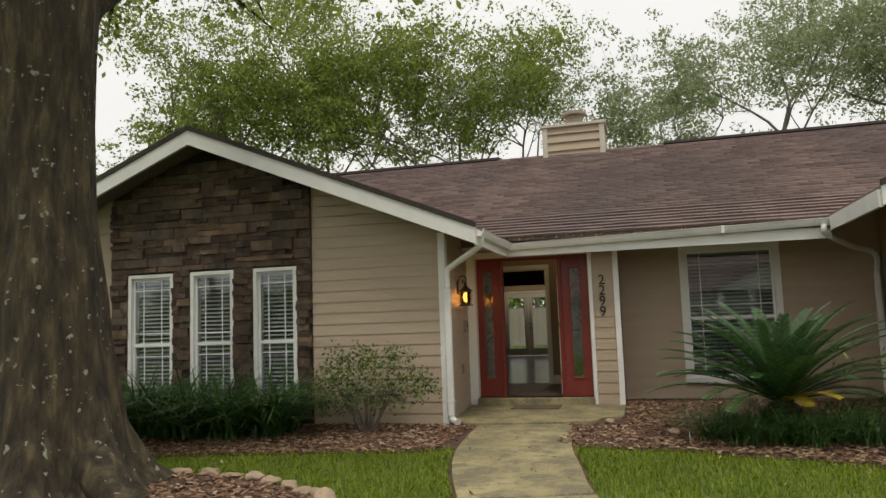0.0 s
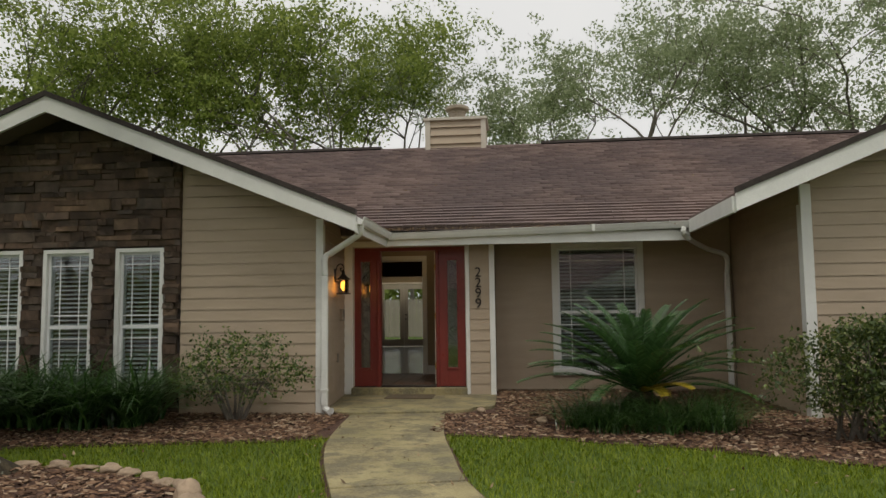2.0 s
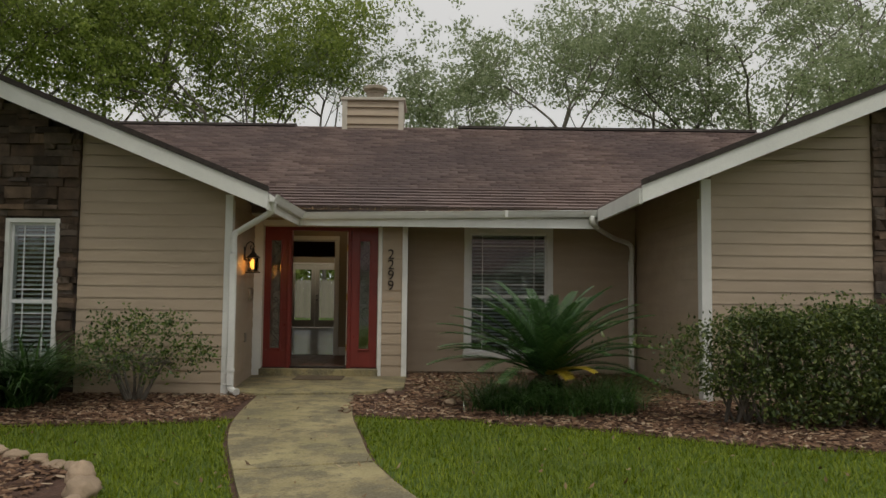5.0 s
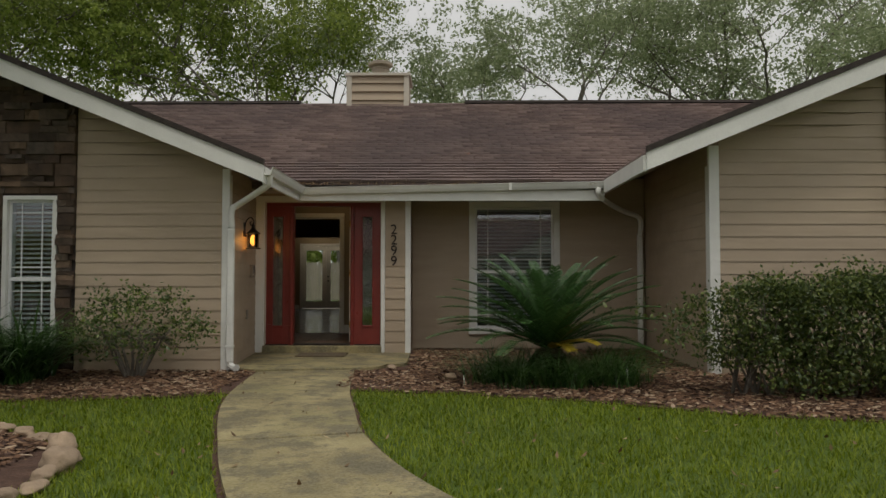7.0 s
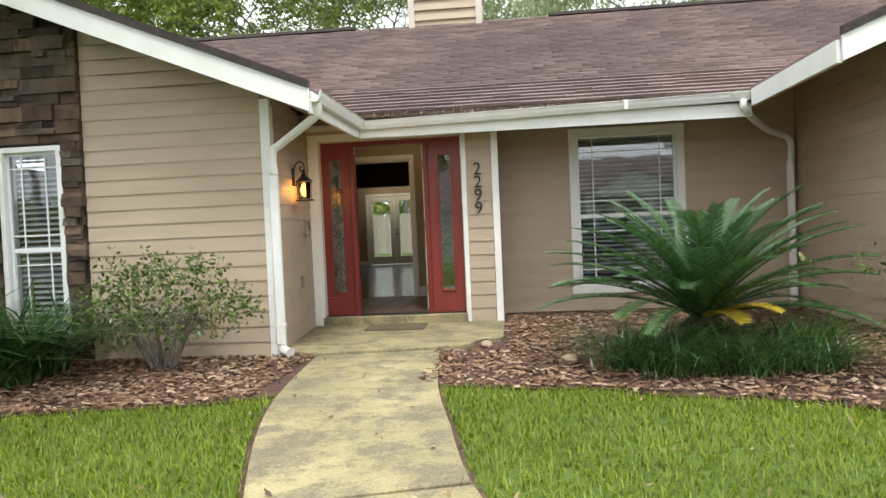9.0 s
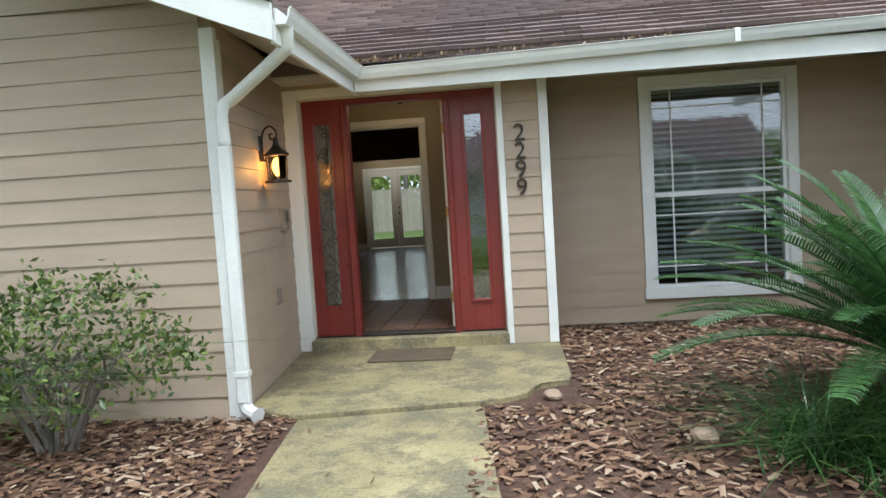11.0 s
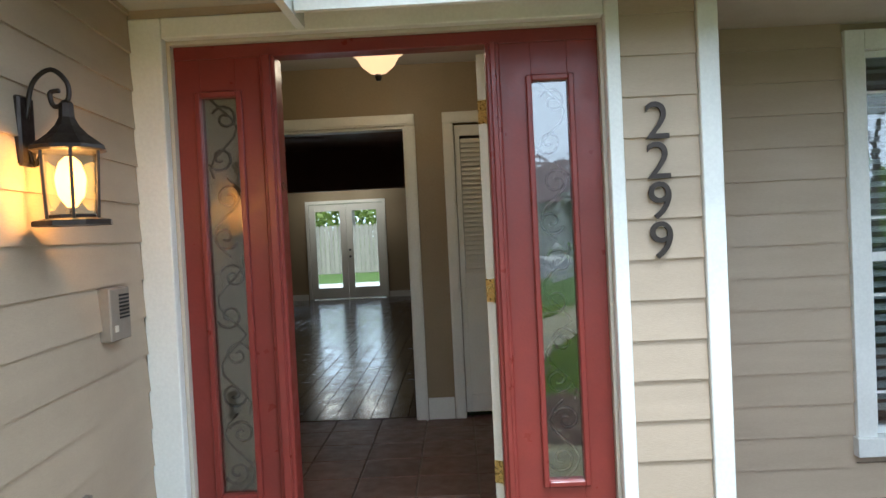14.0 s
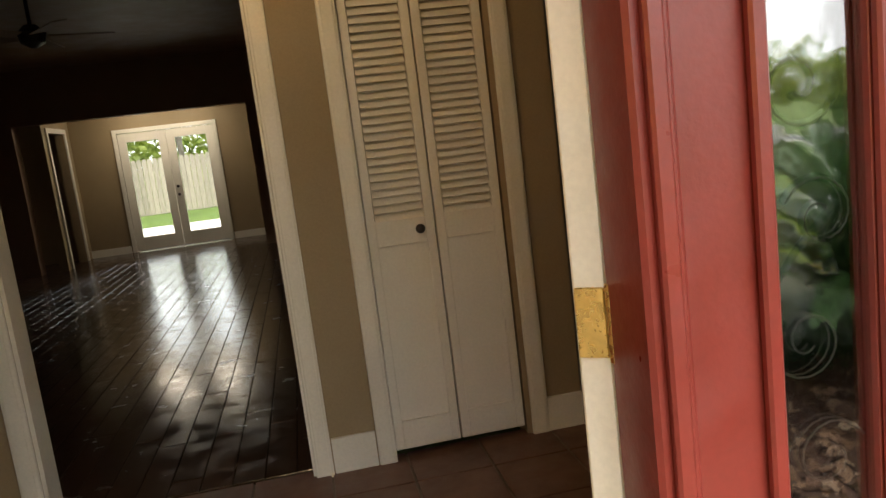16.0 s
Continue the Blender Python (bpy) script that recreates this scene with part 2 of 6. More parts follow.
BOX = simple("bronze_plastic", (0.24, 0.205, 0.165), 0.5)
BARK = make_bark("oak_bark", (0.016, 0.012, 0.007), (0.050, 0.038, 0.020), (0.12, 0.095, 0.05), 0.8)
BARK_FAR = make_bark("grey_bark", (0.09, 0.075, 0.06), (0.16, 0.14, 0.115), (0.24, 0.21, 0.18), 0.2)
FIELDSTONE = simple("fieldstone", (0.42, 0.31, 0.21), 0.8, vary=0.25, scale=7, bump=0.5, obj=0.25, dist=0.01)
FENCE = simple("fence_wood", (0.36, 0.31, 0.24), 0.8, vary=0.2, scale=4, obj=0.25, stretch=(6, 6, 1))
FLOORWOOD = simple("dark_wood_floor", (0.050, 0.027, 0.018), 0.16, vary=0.3, scale=3, fine=40, obj=0.35, bump=0.2, dist=0.002, stretch=(6, 1, 1))
TILE = simple("terracotta_tile", (0.14, 0.068, 0.042), 0.42, vary=0.2, scale=4, obj=0.15)
GROUT = simple("tile_grout", (0.20, 0.16, 0.125), 0.8)
MAT = simple("brown_doormat", (0.12, 0.09, 0.055), 0.95, vary=0.2, fine=200, bump=0.6)
WATER = simple("pool_water", (0.12, 0.42, 0.45), 0.05, vary=0.1, scale=2)
PATIO = simple("patio_concrete", (0.55, 0.52, 0.46), 0.8)
WHITEWALL = simple("white_render", (0.62, 0.60, 0.55), 0.7)


# ---- building helpers ----
def origin_of(ob):
    o = Vector((0, 0, 0))
    while ob:
        o += ob.location
        ob = ob.parent
    return o


def thing(name, x, y, z, label="", category="", group="", kind=""):
    ob = new(name)
    ob.location = (x * K, y * K, z * K)
    ob.empty_display_size = 0.1
    return tagged(ob, label, category, group, kind)


def part(name, bm, material, parent=None, label="", kind="", category="", group="", smooth=False):
    """A bmesh drawn in plan units becomes one object, under its thing."""
    off = origin_of(parent)
    for v in bm.verts:
        v.co = v.co * K - off
    bmesh.ops.recalc_face_normals(bm, faces=bm.faces)
    me = bpy.data.meshes.new(name)
    bm.to_mesh(me)
    bm.free()
    return finish(name, me, material, parent, label, kind, category, group, smooth)


def finish(name, me, material, parent=None, label="", kind="", category="", group="", smooth=False):
    me.materials.append(material)
    if smooth:
        me.shade_smooth()
    ob = new(name, me)
    if parent:
        ob.parent = parent
    return tagged(ob, label, category, group, kind)


def raw(name, verts, faces, material, parent=None, label="", kind="", category="", group="", smooth=False):
    """As part(), from arrays of places in plan units and faces."""
    me = bpy.data.meshes.new(name)
    v = np.asarray(verts, float) * K - np.array(origin_of(parent))
    f = np.asarray(faces, dtype=np.int32)
    me.vertices.add(len(v))
    me.vertices.foreach_set("co", v.ravel())
    me.loops.add(f.size)
    me.loops.foreach_set("vertex_index", f.ravel())
    me.polygons.add(len(f))
    me.polygons.foreach_set("loop_start", np.arange(0, f.size, f.shape[1], dtype=np.int32))
    me.update(calc_edges=True)
    me.validate()
    return finish(name, me, material, parent, label, kind, category, group, smooth)


def box(bm, x0, x1, y0, y1, z0, z1, bevel=0.0):
    """A box; bevel rounds its edges."""
    r = bmesh.ops.create_cube(bm, size=1)
    bmesh.ops.scale(bm, vec=(abs(x1 - x0), abs(y1 - y0), abs(z1 - z0)), verts=r["verts"])
    bmesh.ops.translate(bm, vec=((x0 + x1) / 2, (y0 + y1) / 2, (z0 + z1) / 2), verts=r["verts"])
    if bevel:
        edges = list({e for v in r["verts"] for e in v.link_edges})
        bmesh.ops.bevel(bm, geom=edges, offset=bevel, segments=1, affect="EDGES")
    return bm


def boxes(*rows, bevel=0.0):
    bm = bmesh.new()
    for r in rows:
        box(bm, *r, bevel=bevel)
    return bm


def prism(bm, points, axis, a, b):
    """A prism over a polygon: points in the other two axes, between a and b along axis (0, 1 or 2)."""
    rings = []
    for d in (a, b):
        ring = []
        for p in points:
            c = list(p)
            c.insert(axis, d)
            ring.append(bm.verts.new(c))
        rings.append(ring)
    bm.faces.new(rings[0])
    bm.faces.new(rings[1][::-1])
    n = len(points)
    for i in range(n):
        bm.faces.new((rings[0][i], rings[0][(i + 1) % n], rings[1][(i + 1) % n], rings[1][i]))
    return bm


def tube(bm, pts, radii, sides=8, cap=True):
    """A tapered tube along points."""
    pts = [Vector(p) for p in pts]
    rings, side = [], None
    for i, p in enumerate(pts):
        d = (pts[min(i + 1, len(pts) - 1)] - pts[max(i - 1, 0)]).normalized()
        if side is None:
            side = d.orthogonal().normalized()
        side = (side - d * side.dot(d)).normalized()
        up = d.cross(side)
        r = radii[i] if hasattr(radii, "__len__") else radii
        rings.append([bm.verts.new(p + r * (math.cos(a) * side + math.sin(a) * up)) for a in (2 * math.pi * k / sides for k in range(sides))])
    for a, b in zip(rings, rings[1:]):
        for k in range(sides):
            bm.faces.new((a[k], a[(k + 1) % sides], b[(k + 1) % sides], b[k]))
    if cap:
        bm.faces.new(rings[0][::-1])
        bm.faces.new(rings[-1])
    return bm


def lathe(bm, profile, cx, cy, sides=16):
    """A turned body: profile of (radius, z)."""
    rings = [[bm.verts.new((cx + r * math.cos(a), cy + r * math.sin(a), z)) for a in (2 * math.pi * k / sides for k in range(sides))] for r, z in profile]
    for a, b in zip(rings, rings[1:]):
        for k in range(sides):
            bm.faces.new((a[k], a[(k + 1) % sides], b[(k + 1) % sides], b[k]))
    bm.faces.new(rings[0][::-1])
    bm.faces.new(rings[-1])
    return bm


def wall_cells(bm, along, lo, hi, c0, c1, z0, z1, holes):
    """A wall along x ("x") or y ("y") from lo to hi, c0..c1 thick, with holes (lo, hi, z0, z1)."""
    xs = sorted({lo, hi, *[h[0] for h in holes], *[h[1] for h in holes]})
    for a, b in zip(xs, xs[1:]):
        if b <= lo or a >= hi:
            continue
        zs = sorted([(h[2], h[3]) for h in holes if h[0] <= a and h[1] >= b])
        z = z0
        for h0, h1 in zs + [(z1, z1)]:
            if h0 > z + 1e-4:
                (box(bm, a, b, c0, c1, z, h0) if along == "x" else box(bm, c0, c1, a, b, z, h0))
            z = max(z, h1)
    return bm


def curve_points(points, n=8):
    """Points of a smooth line through the given ones."""
    p = [Vector(q) for q in points]
    out = []
    for i in range(len(p) - 1):
        a, b, c, d = p[max(i - 1, 0)], p[i], p[i + 1], p[min(i + 2, len(p) - 1)]
        for k in range(n):
            t = k / n
            out.append(0.5 * ((2 * b) + (c - a) * t + (2 * a - 5 * b + 4 * c - d) * t * t + (3 * b - a - 3 * c + d) * t ** 3))
    return out + [p[-1]]


def inside(poly, x, y):
    """Which of the places x, y lie in the polygon."""
    hit = np.zeros(len(x), bool)
    n = len(poly)
    for i in range(n):
        (xa, ya), (xb, yb) = poly[i][:2], poly[(i + 1) % n][:2]
        if ya == yb:
            continue
        cross = ((ya > y) != (yb > y)) & (x < (xb - xa) * (y - ya) / (yb - ya) + xa)
        hit ^= cross
    return hit


# ---- plan ----
SLOPE, MAIN_SLOPE = 0.405, 0.485
LW_Y, LW_X, LW_APEX, LW_Z = 9.85, -2.245, -5.52, 3.86  # front wall, south end of the east wall, ridge of the west wing
PORCH_X = -2.39                                         # north end of that wall
RAKE_Y = 9.38
RW_Y, RW_X = 9.62, 3.215                                # east wing
RW_EAVE, RW_TOP = 2.39, 2.41
RW_APEX = 6.6
RW_Z = RW_TOP + SLOPE * (RW_APEX - RW_EAVE)
EAVE_Y, EAVE_Z = 11.24, 2.37
RIDGE_Y = 15.6
RIDGE_Z = EAVE_Z + MAIN_SLOPE * (RIDGE_Y - EAVE_Y)
DOOR_Y, WIN_Y = 11.61, 12.32
POST_X = -0.24
WEST_LOW = 0.006
LEFT_WINDOWS = [(-6.79, -6.07), (-5.80, -5.14), (-4.845, -4.215)]
LWZ = (0.27, 2.025)
WIN_R = (0.60, 1.944, 0.243, 2.21)
OPEN = (-2.268, -0.64, 0.0, 2.14)
FOYER_N = 13.67                                         # north wall of the foyer


def porch_x(y):
    """The face of the porch's west wall, which is a little out of square."""
    return LW_X + (PORCH_X - LW_X) * (y - LW_Y) / (DOOR_Y - LW_Y)


def lw_roof(x):
    return LW_Z - SLOPE * abs(x - LW_APEX)


def rw_roof(x):
    return RW_Z - SLOPE * abs(x - RW_APEX)


# ---- ground ----
def path_edges():
    left = curve_points([(-1.86, 9.76, 0), (-1.71, 8.25, 0), (-1.50, 7.25, 0), (-1.19, 6.25, 0), (-0.90, 5.4, 0), (-0.50, 4.45, 0), (0.05, 3.5, 0), (0.8, 2.4, 0), (1.7, 1.3, 0), (2.8, 0.0, 0), (3.8, -2.0, 0)], 5)
    right = curve_points([(-0.78, 9.94, 0), (-0.635, 8.45, 0), (-0.45, 7.4, 0), (-0.28, 6.53, 0), (0.06, 5.58, 0), (0.52, 4.75, 0), (1.15, 3.95, 0), (1.95, 3.05, 0), (2.8, 2.1, 0), (3.8, 0.9, 0), (4.9, -1.2, 0)], 5)
    return left, right


PL, PR = path_edges()
BED_LEFT = [(-9.5, 9.95), (-9.5, 7.1), (-7.0, 7.3), (-4.7, 7.62), (-3.65, 7.83), (-2.8, 8.0), (-2.2, 8.08), (-1.74, 8.3), (-1.8, 9.9)]
BED_RIGHT = [(-0.8, 12.5), (-0.8, 8.48), (-0.5, 8.50), (0.05, 8.36), (0.5, 8.33), (0.8, 8.12), (1.45, 7.95), (2.0, 7.65), (2.8, 7.2), (6.0, 6.6), (9.5, 6.5), (9.5, 12.5)]
TREE_C = (-4.36, 6.1)
RING_C = (-3.9, 5.2)
RING = [(RING_C[0] + 2.05 * math.cos(a), RING_C[1] + 1.66 * math.sin(a)) for a in (2 * math.pi * k / 28 for k in range(28))]


def beside_path(gap):
    """The outline of the path, wider by gap on both sides."""
    out = []
    for line in (PL, PR[::-1]):
        for i, p in enumerate(line):
            d = (line[min(i + 1, len(line) - 1)] - line[max(i - 1, 0)]).normalized()
            out.append((p.x + d.y * gap, p.y - d.x * gap))
    return out


def ground():
    raw("ground", [(-400, -400, -0.02), (400, -400, -0.02), (400, 400, -0.02), (-400, 400, -0.02)], [(0, 1, 2, 3)], LAWN, kind="structure", label="green lawn reaching to the horizon")
    for name, poly, z in (("mulch_bed_west", BED_LEFT, 0.0), ("mulch_bed_east", BED_RIGHT, 0.0), ("mulch_bed_tree", RING, 0.004)):
        bm = bmesh.new()
        prism(bm, poly, 2, -0.015, z)
        part(name, bm, MULCH, kind="structure", label="bed of reddish brown bark mulch")
    bm = bmesh.new()
    prism(bm, beside_path(0.035), 2, -0.03, -0.004)
    part("soil_edge", bm, MULCH, kind="structure", label="strip of bare brown soil along the path")
    # path of slabs
    walkway = thing("path", -1.3, 8, 0, "curved mossy concrete front path", "path", kind="structure")
    cuts = [0, 15, 25, 35, 43, len(PL) - 1]
    for a, b in zip(cuts, cuts[1:]):
        bm = bmesh.new()
        pts = PL[a:b + 1] + PR[a:b + 1][::-1]
        d0 = (PL[min(a + 1, len(PL) - 1)] - PL[a]).normalized() * 0.04
        poly = [(p.x, p.y) for p in pts]
        poly[0] = (poly[0][0] + d0.x, poly[0][1] + d0.y)
        poly[-1] = (poly[-1][0] + d0.x, poly[-1][1] + d0.y)
        prism(bm, poly, 2, -0.08, 0.022)
        bmesh.ops.bevel(bm, geom=[e for e in bm.edges if all(v.co.z > 0.02 for v in e.verts)], offset=0.006, segments=1, affect="EDGES")
        part("slab", bm, CONCRETE, walkway)
    bm = bmesh.new()
    prism(bm, [(-2.39, DOOR_Y - 0.01), (-2.23, 9.95), (-1.92, 9.78), (-0.78, 9.96), (-0.62, 10.02), (-0.52, 10.09), (-0.43, 10.29), (-0.24, 10.37), (-0.215, 10.5), (-0.225, DOOR_Y - 0.01)], 2, -0.08, 0.04)
    bmesh.ops.bevel(bm, geom=[e for e in bm.edges if all(v.co.z > 0.03 for v in e.verts)], offset=0.008, segments=1, affect="EDGES")
    part("porch_slab", bm, CONCRETE, kind="structure", label="worn mossy concrete porch slab with a broken corner")


def house_shell():
    # west wing
    bm = bmesh.new()
    holes = [(a + 0.06, b - 0.06, LWZ[0] + 0.06, LWZ[1] - 0.06) for a, b in LEFT_WINDOWS]
    wall_cells(bm, "x", -8.72, LW_X, LW_Y + 0.02, LW_Y + 0.14, -0.05, 2.40, holes)
    prism(bm, [(-8.72, 2.40), (LW_X, 2.40), (LW_X, lw_roof(LW_X) - 0.1), (LW_APEX, LW_Z - 0.1), (-8.72, lw_roof(-8.72) - 0.1)], 1, LW_Y + 0.02, LW_Y + 0.14)
    prism(bm, [(LW_X - 0.12, LW_Y + 0.14), (LW_X - 0.02, LW_Y + 0.14), (porch_x(DOOR_Y) - 0.02, DOOR_Y), (porch_x(DOOR_Y) - 0.02, 13.0), (porch_x(DOOR_Y) - 0.12, 13.0), (porch_x(DOOR_Y) - 0.12, DOOR_Y)], 2, -0.05, 2.42)
    box(bm, -8.72, -8.60, LW_Y + 0.14, 22.0, -0.05, 2.45)
    part("wall_west_wing", bm, SIDING, kind="structure")
    # entry wall with its opening, and the wall of the large window
    bm = bmesh.new()
    wall_cells(bm, "x", PORCH_X - 0.02, POST_X - 0.02, DOOR_Y + 0.02, DOOR_Y + 0.14, -0.05, 2.55, [OPEN])
    box(bm, POST_X - 0.12, POST_X - 0.02, DOOR_Y + 0.14, WIN_Y + 0.02, -0.05, 2.55)
    part("wall_entry", bm, SIDING, kind="structure")
    bm = bmesh.new()
    wall_cells(bm, "x", POST_X - 0.12, RW_X, WIN_Y + 0.02, WIN_Y + 0.14, -0.05, 2.55, [(WIN_R[0] + 0.08, WIN_R[1] - 0.08, WIN_R[2] + 0.08, WIN_R[3] - 0.08)])
    part("wall_window", bm, SIDING, kind="structure")
    # east wing
    bm = bmesh.new()
    wall_cells(bm, "x", RW_X, 9.4, RW_Y + 0.02, RW_Y + 0.14, -0.05, 2.40, [(5.46, 6.11, 0.3, 2.05), (6.46, 7.11, 0.3, 2.05)])
    prism(bm, [(RW_X, 2.40), (9.4, 2.40), (9.4, rw_roof(9.4) - 0.1), (RW_APEX, RW_Z - 0.1), (RW_X, rw_roof(RW_X) - 0.1)], 1, RW_Y + 0.02, RW_Y + 0.14)
    box(bm, RW_X + 0.02, RW_X + 0.12, RW_Y + 0.14, 20.0, -0.05, 2.65)
    box(bm, 9.28, 9.4, RW_Y + 0.14, 20.0, -0.05, 2.5)
    part("wall_east_wing", bm, SIDING, kind="structure")
    # porch ceilings under the eaves
    part("soffit_porch", boxes((-2.42, POST_X, EAVE_Y, DOOR_Y + 0.02, 2.25, 2.28), (POST_X, RW_EAVE + 0.02, EAVE_Y, WIN_Y + 0.02, 2.25, 2.28)), SOFFIT, kind="structure", label="beige painted porch soffit")
    for e, roof, apex, ya, yb, wx in ((-1.735, lw_roof, LW_APEX, RAKE_Y + 0.013, EAVE_Y, LW_X - 0.05), (RW_EAVE + 0.013, rw_roof, RW_APEX, 9.163, WIN_Y, RW_X)):
        bm = bmesh.new()
        prism(bm, [(e, roof(e) - 0.13), (wx, roof(wx) - 0.13), (wx, roof(wx) - 0.145), (e, roof(e) - 0.145)], 1, ya, yb)
        prism(bm, [(wx, roof(wx) - 0.13), (apex, roof(apex) - 0.13), (apex, roof(apex) - 0.145), (wx, roof(wx) - 0.145)], 1, ya, (LW_Y if apex < 0 else RW_Y))
        part("soffit_wing", bm, SOFFIT, kind="structure", label="beige painted sloping soffit")
    # roofs
    bm = bmesh.new()
    prism(bm, [(EAVE_Y, EAVE_Z), (RIDGE_Y, RIDGE_Z), (25.0, 2.62), (25.0, 2.50), (RIDGE_Y, RIDGE_Z - 0.14), (EAVE_Y, EAVE_Z - 0.10)], 0, -8.9, RW_EAVE + 0.03)
    prism(bm, [(12.4, EAVE_Z + MAIN_SLOPE * (12.4 - EAVE_Y)), (RIDGE_Y, RIDGE_Z), (25.0, 2.62), (25.0, 2.50), (RIDGE_Y, RIDGE_Z - 0.14), (12.4, EAVE_Z + MAIN_SLOPE * (12.4 - EAVE_Y) - 0.10)], 0, RW_EAVE + 0.03, 9.5)
    part("roof_main", bm, SHINGLE, kind="structure", label="brown asphalt shingle roof with dark stains")
    bm = bmesh.new()
    for e, ya, yb in ((-1.71, RAKE_Y, 11.56), (-2.81, 11.56, 15.2)):
        prism(bm, [(e, lw_roof(e)), (LW_APEX, LW_Z), (2 * LW_APEX - e, lw_roof(e)), (2 * LW_APEX - e, lw_roof(e) - 0.09), (LW_APEX, LW_Z - 0.12), (e, lw_roof(e) - 0.09)], 1, ya, yb)
    part("roof_west_wing", bm, SHINGLE, kind="structure", label="brown asphalt shingle gable roof")
    bm = bmesh.new()
    e = RW_EAVE
    prism(bm, [(e, rw_roof(e)), (RW_APEX, RW_Z), (2 * RW_APEX - e, rw_roof(e)), (2 * RW_APEX - e, rw_roof(e) - 0.09), (RW_APEX, RW_Z - 0.12), (e, rw_roof(e) - 0.09)], 1, 9.15, 15.2)
    part("roof_east_wing", bm, SHINGLE, kind="structure", label="brown asphalt shingle gable roof")


def rake(name, apex, z, roof, ends, y, lab):
    """Fascia boards along a gable's two slopes, with a dark drip edge."""
    th = thing(name, apex, y, z, lab, "fascia", kind="structure")
    for e in ends:
        bm = bmesh.new()
        d = 0.19
        prism(bm, [(apex, z - 0.012), (e, roof(e) - 0.012), (e, roof(e) - 0.012 - d), (apex, z - 0.012 - d)], 1, y - 0.03, y + 0.012)
        part("fascia_board", bm, TRIM, th)
        bm = bmesh.new()
        prism(bm, [(apex, z + 0.055), (e, roof(e) + 0.055), (e, roof(e) - 0.010), (apex, z - 0.010)], 1, y - 0.05, y + 0.02)
        part("drip_edge", bm, EDGE, th, "dark shingle edge")


def trims():
    rake("gable_west", LW_APEX, LW_Z, lw_roof, (-1.71, 2 * LW_APEX + 1.71), RAKE_Y, "white painted gable fascia with dark shingle edge")
    rake("gable_east", RW_APEX, RW_Z, rw_roof, (RW_EAVE, 2 * RW_APEX - RW_EAVE), 9.15, "white painted gable fascia with dark shingle edge")
    part("trim_fascia_east", boxes((RW_EAVE - 0.03, RW_EAVE + 0.012, 9.16, EAVE_Y - 0.1, rw_roof(RW_EAVE) - 0.21, rw_roof(RW_EAVE) - 0.04)), TRIM, kind="structure")
    part("trim_frieze", boxes((-1.80, RW_EAVE, EAVE_Y + 0.03, EAVE_Y + 0.06, 2.17, 2.29)), TRIM, kind="structure")
    # corner boards
    for x0, x1, y, z in ((LW_X - 0.06, LW_X + 0.03, LW_Y, 2.33), (RW_X - 0.015, RW_X + 0.10, RW_Y, 2.55)):
        part("trim_corner", boxes((x0, x1, y - 0.03, y + 0.018, 0.0, z), bevel=0.004), TRIM, kind="structure")
    part("trim_corner", boxes((LW_X + 0.002, LW_X + 0.03, LW_Y + 0.019, LW_Y + 0.07, 0.0, 2.27), bevel=0.004), TRIM, kind="structure")
    part("trim_corner", boxes((RW_X - 0.015, RW_X + 0.018, RW_Y + 0.02, RW_Y + 0.10, 0.0, 2.33), bevel=0.004), TRIM, kind="structure")
    part("trim_corner", boxes((POST_X - 0.064, POST_X + 0.012, DOOR_Y - 0.03, DOOR_Y + 0.018, 0.03, 2.25), bevel=0.004), TRIM, kind="structure")
    # casing of the entry
    y0, y1 = DOOR_Y - 0.035, DOOR_Y + 0.018
    td = thing("trim_door", -1.46, DOOR_Y, 0.04, "white painted entry casing boards", "door casing", kind="structure")
    for row in ((PORCH_X + 0.003, OPEN[0], y0, y1, 0.043, 2.215), (OPEN[1], OPEN[1] + 0.052, y0, y1, 0.043, 2.215), (OPEN[0] + 0.002, OPEN[1] - 0.002, y0, y1, OPEN[3], 2.215)):
        part("casing_board", boxes(row, bevel=0.004), TRIM, td)
    part("trim_head", boxes((PORCH_X + 0.003, POST_X - 0.068, y0 + 0.012, y1, 2.218, 2.25)), SIDING, kind="structure")
    part("trim_reveal", boxes((OPEN[0] - 0.001, OPEN[0] + 0.012, y1 + 0.002, DOOR_Y + 0.14, 0.15, OPEN[3] - 0.013), (OPEN[1] - 0.012, OPEN[1] + 0.001, y1 + 0.002, DOOR_Y + 0.14, 0.15, OPEN[3] - 0.013), (OPEN[0], OPEN[1], y1 + 0.002, DOOR_Y + 0.14, OPEN[3] - 0.012, OPEN[3] + 0.001)), SOFFIT, kind="structure")
    part("step_door", boxes((OPEN[0] - 0.01, OPEN[1] + 0.01, DOOR_Y - 0.07, DOOR_Y + 0.14, 0.03, 0.135), bevel=0.008), CONCRETE, kind="structure", label="low concrete door step")


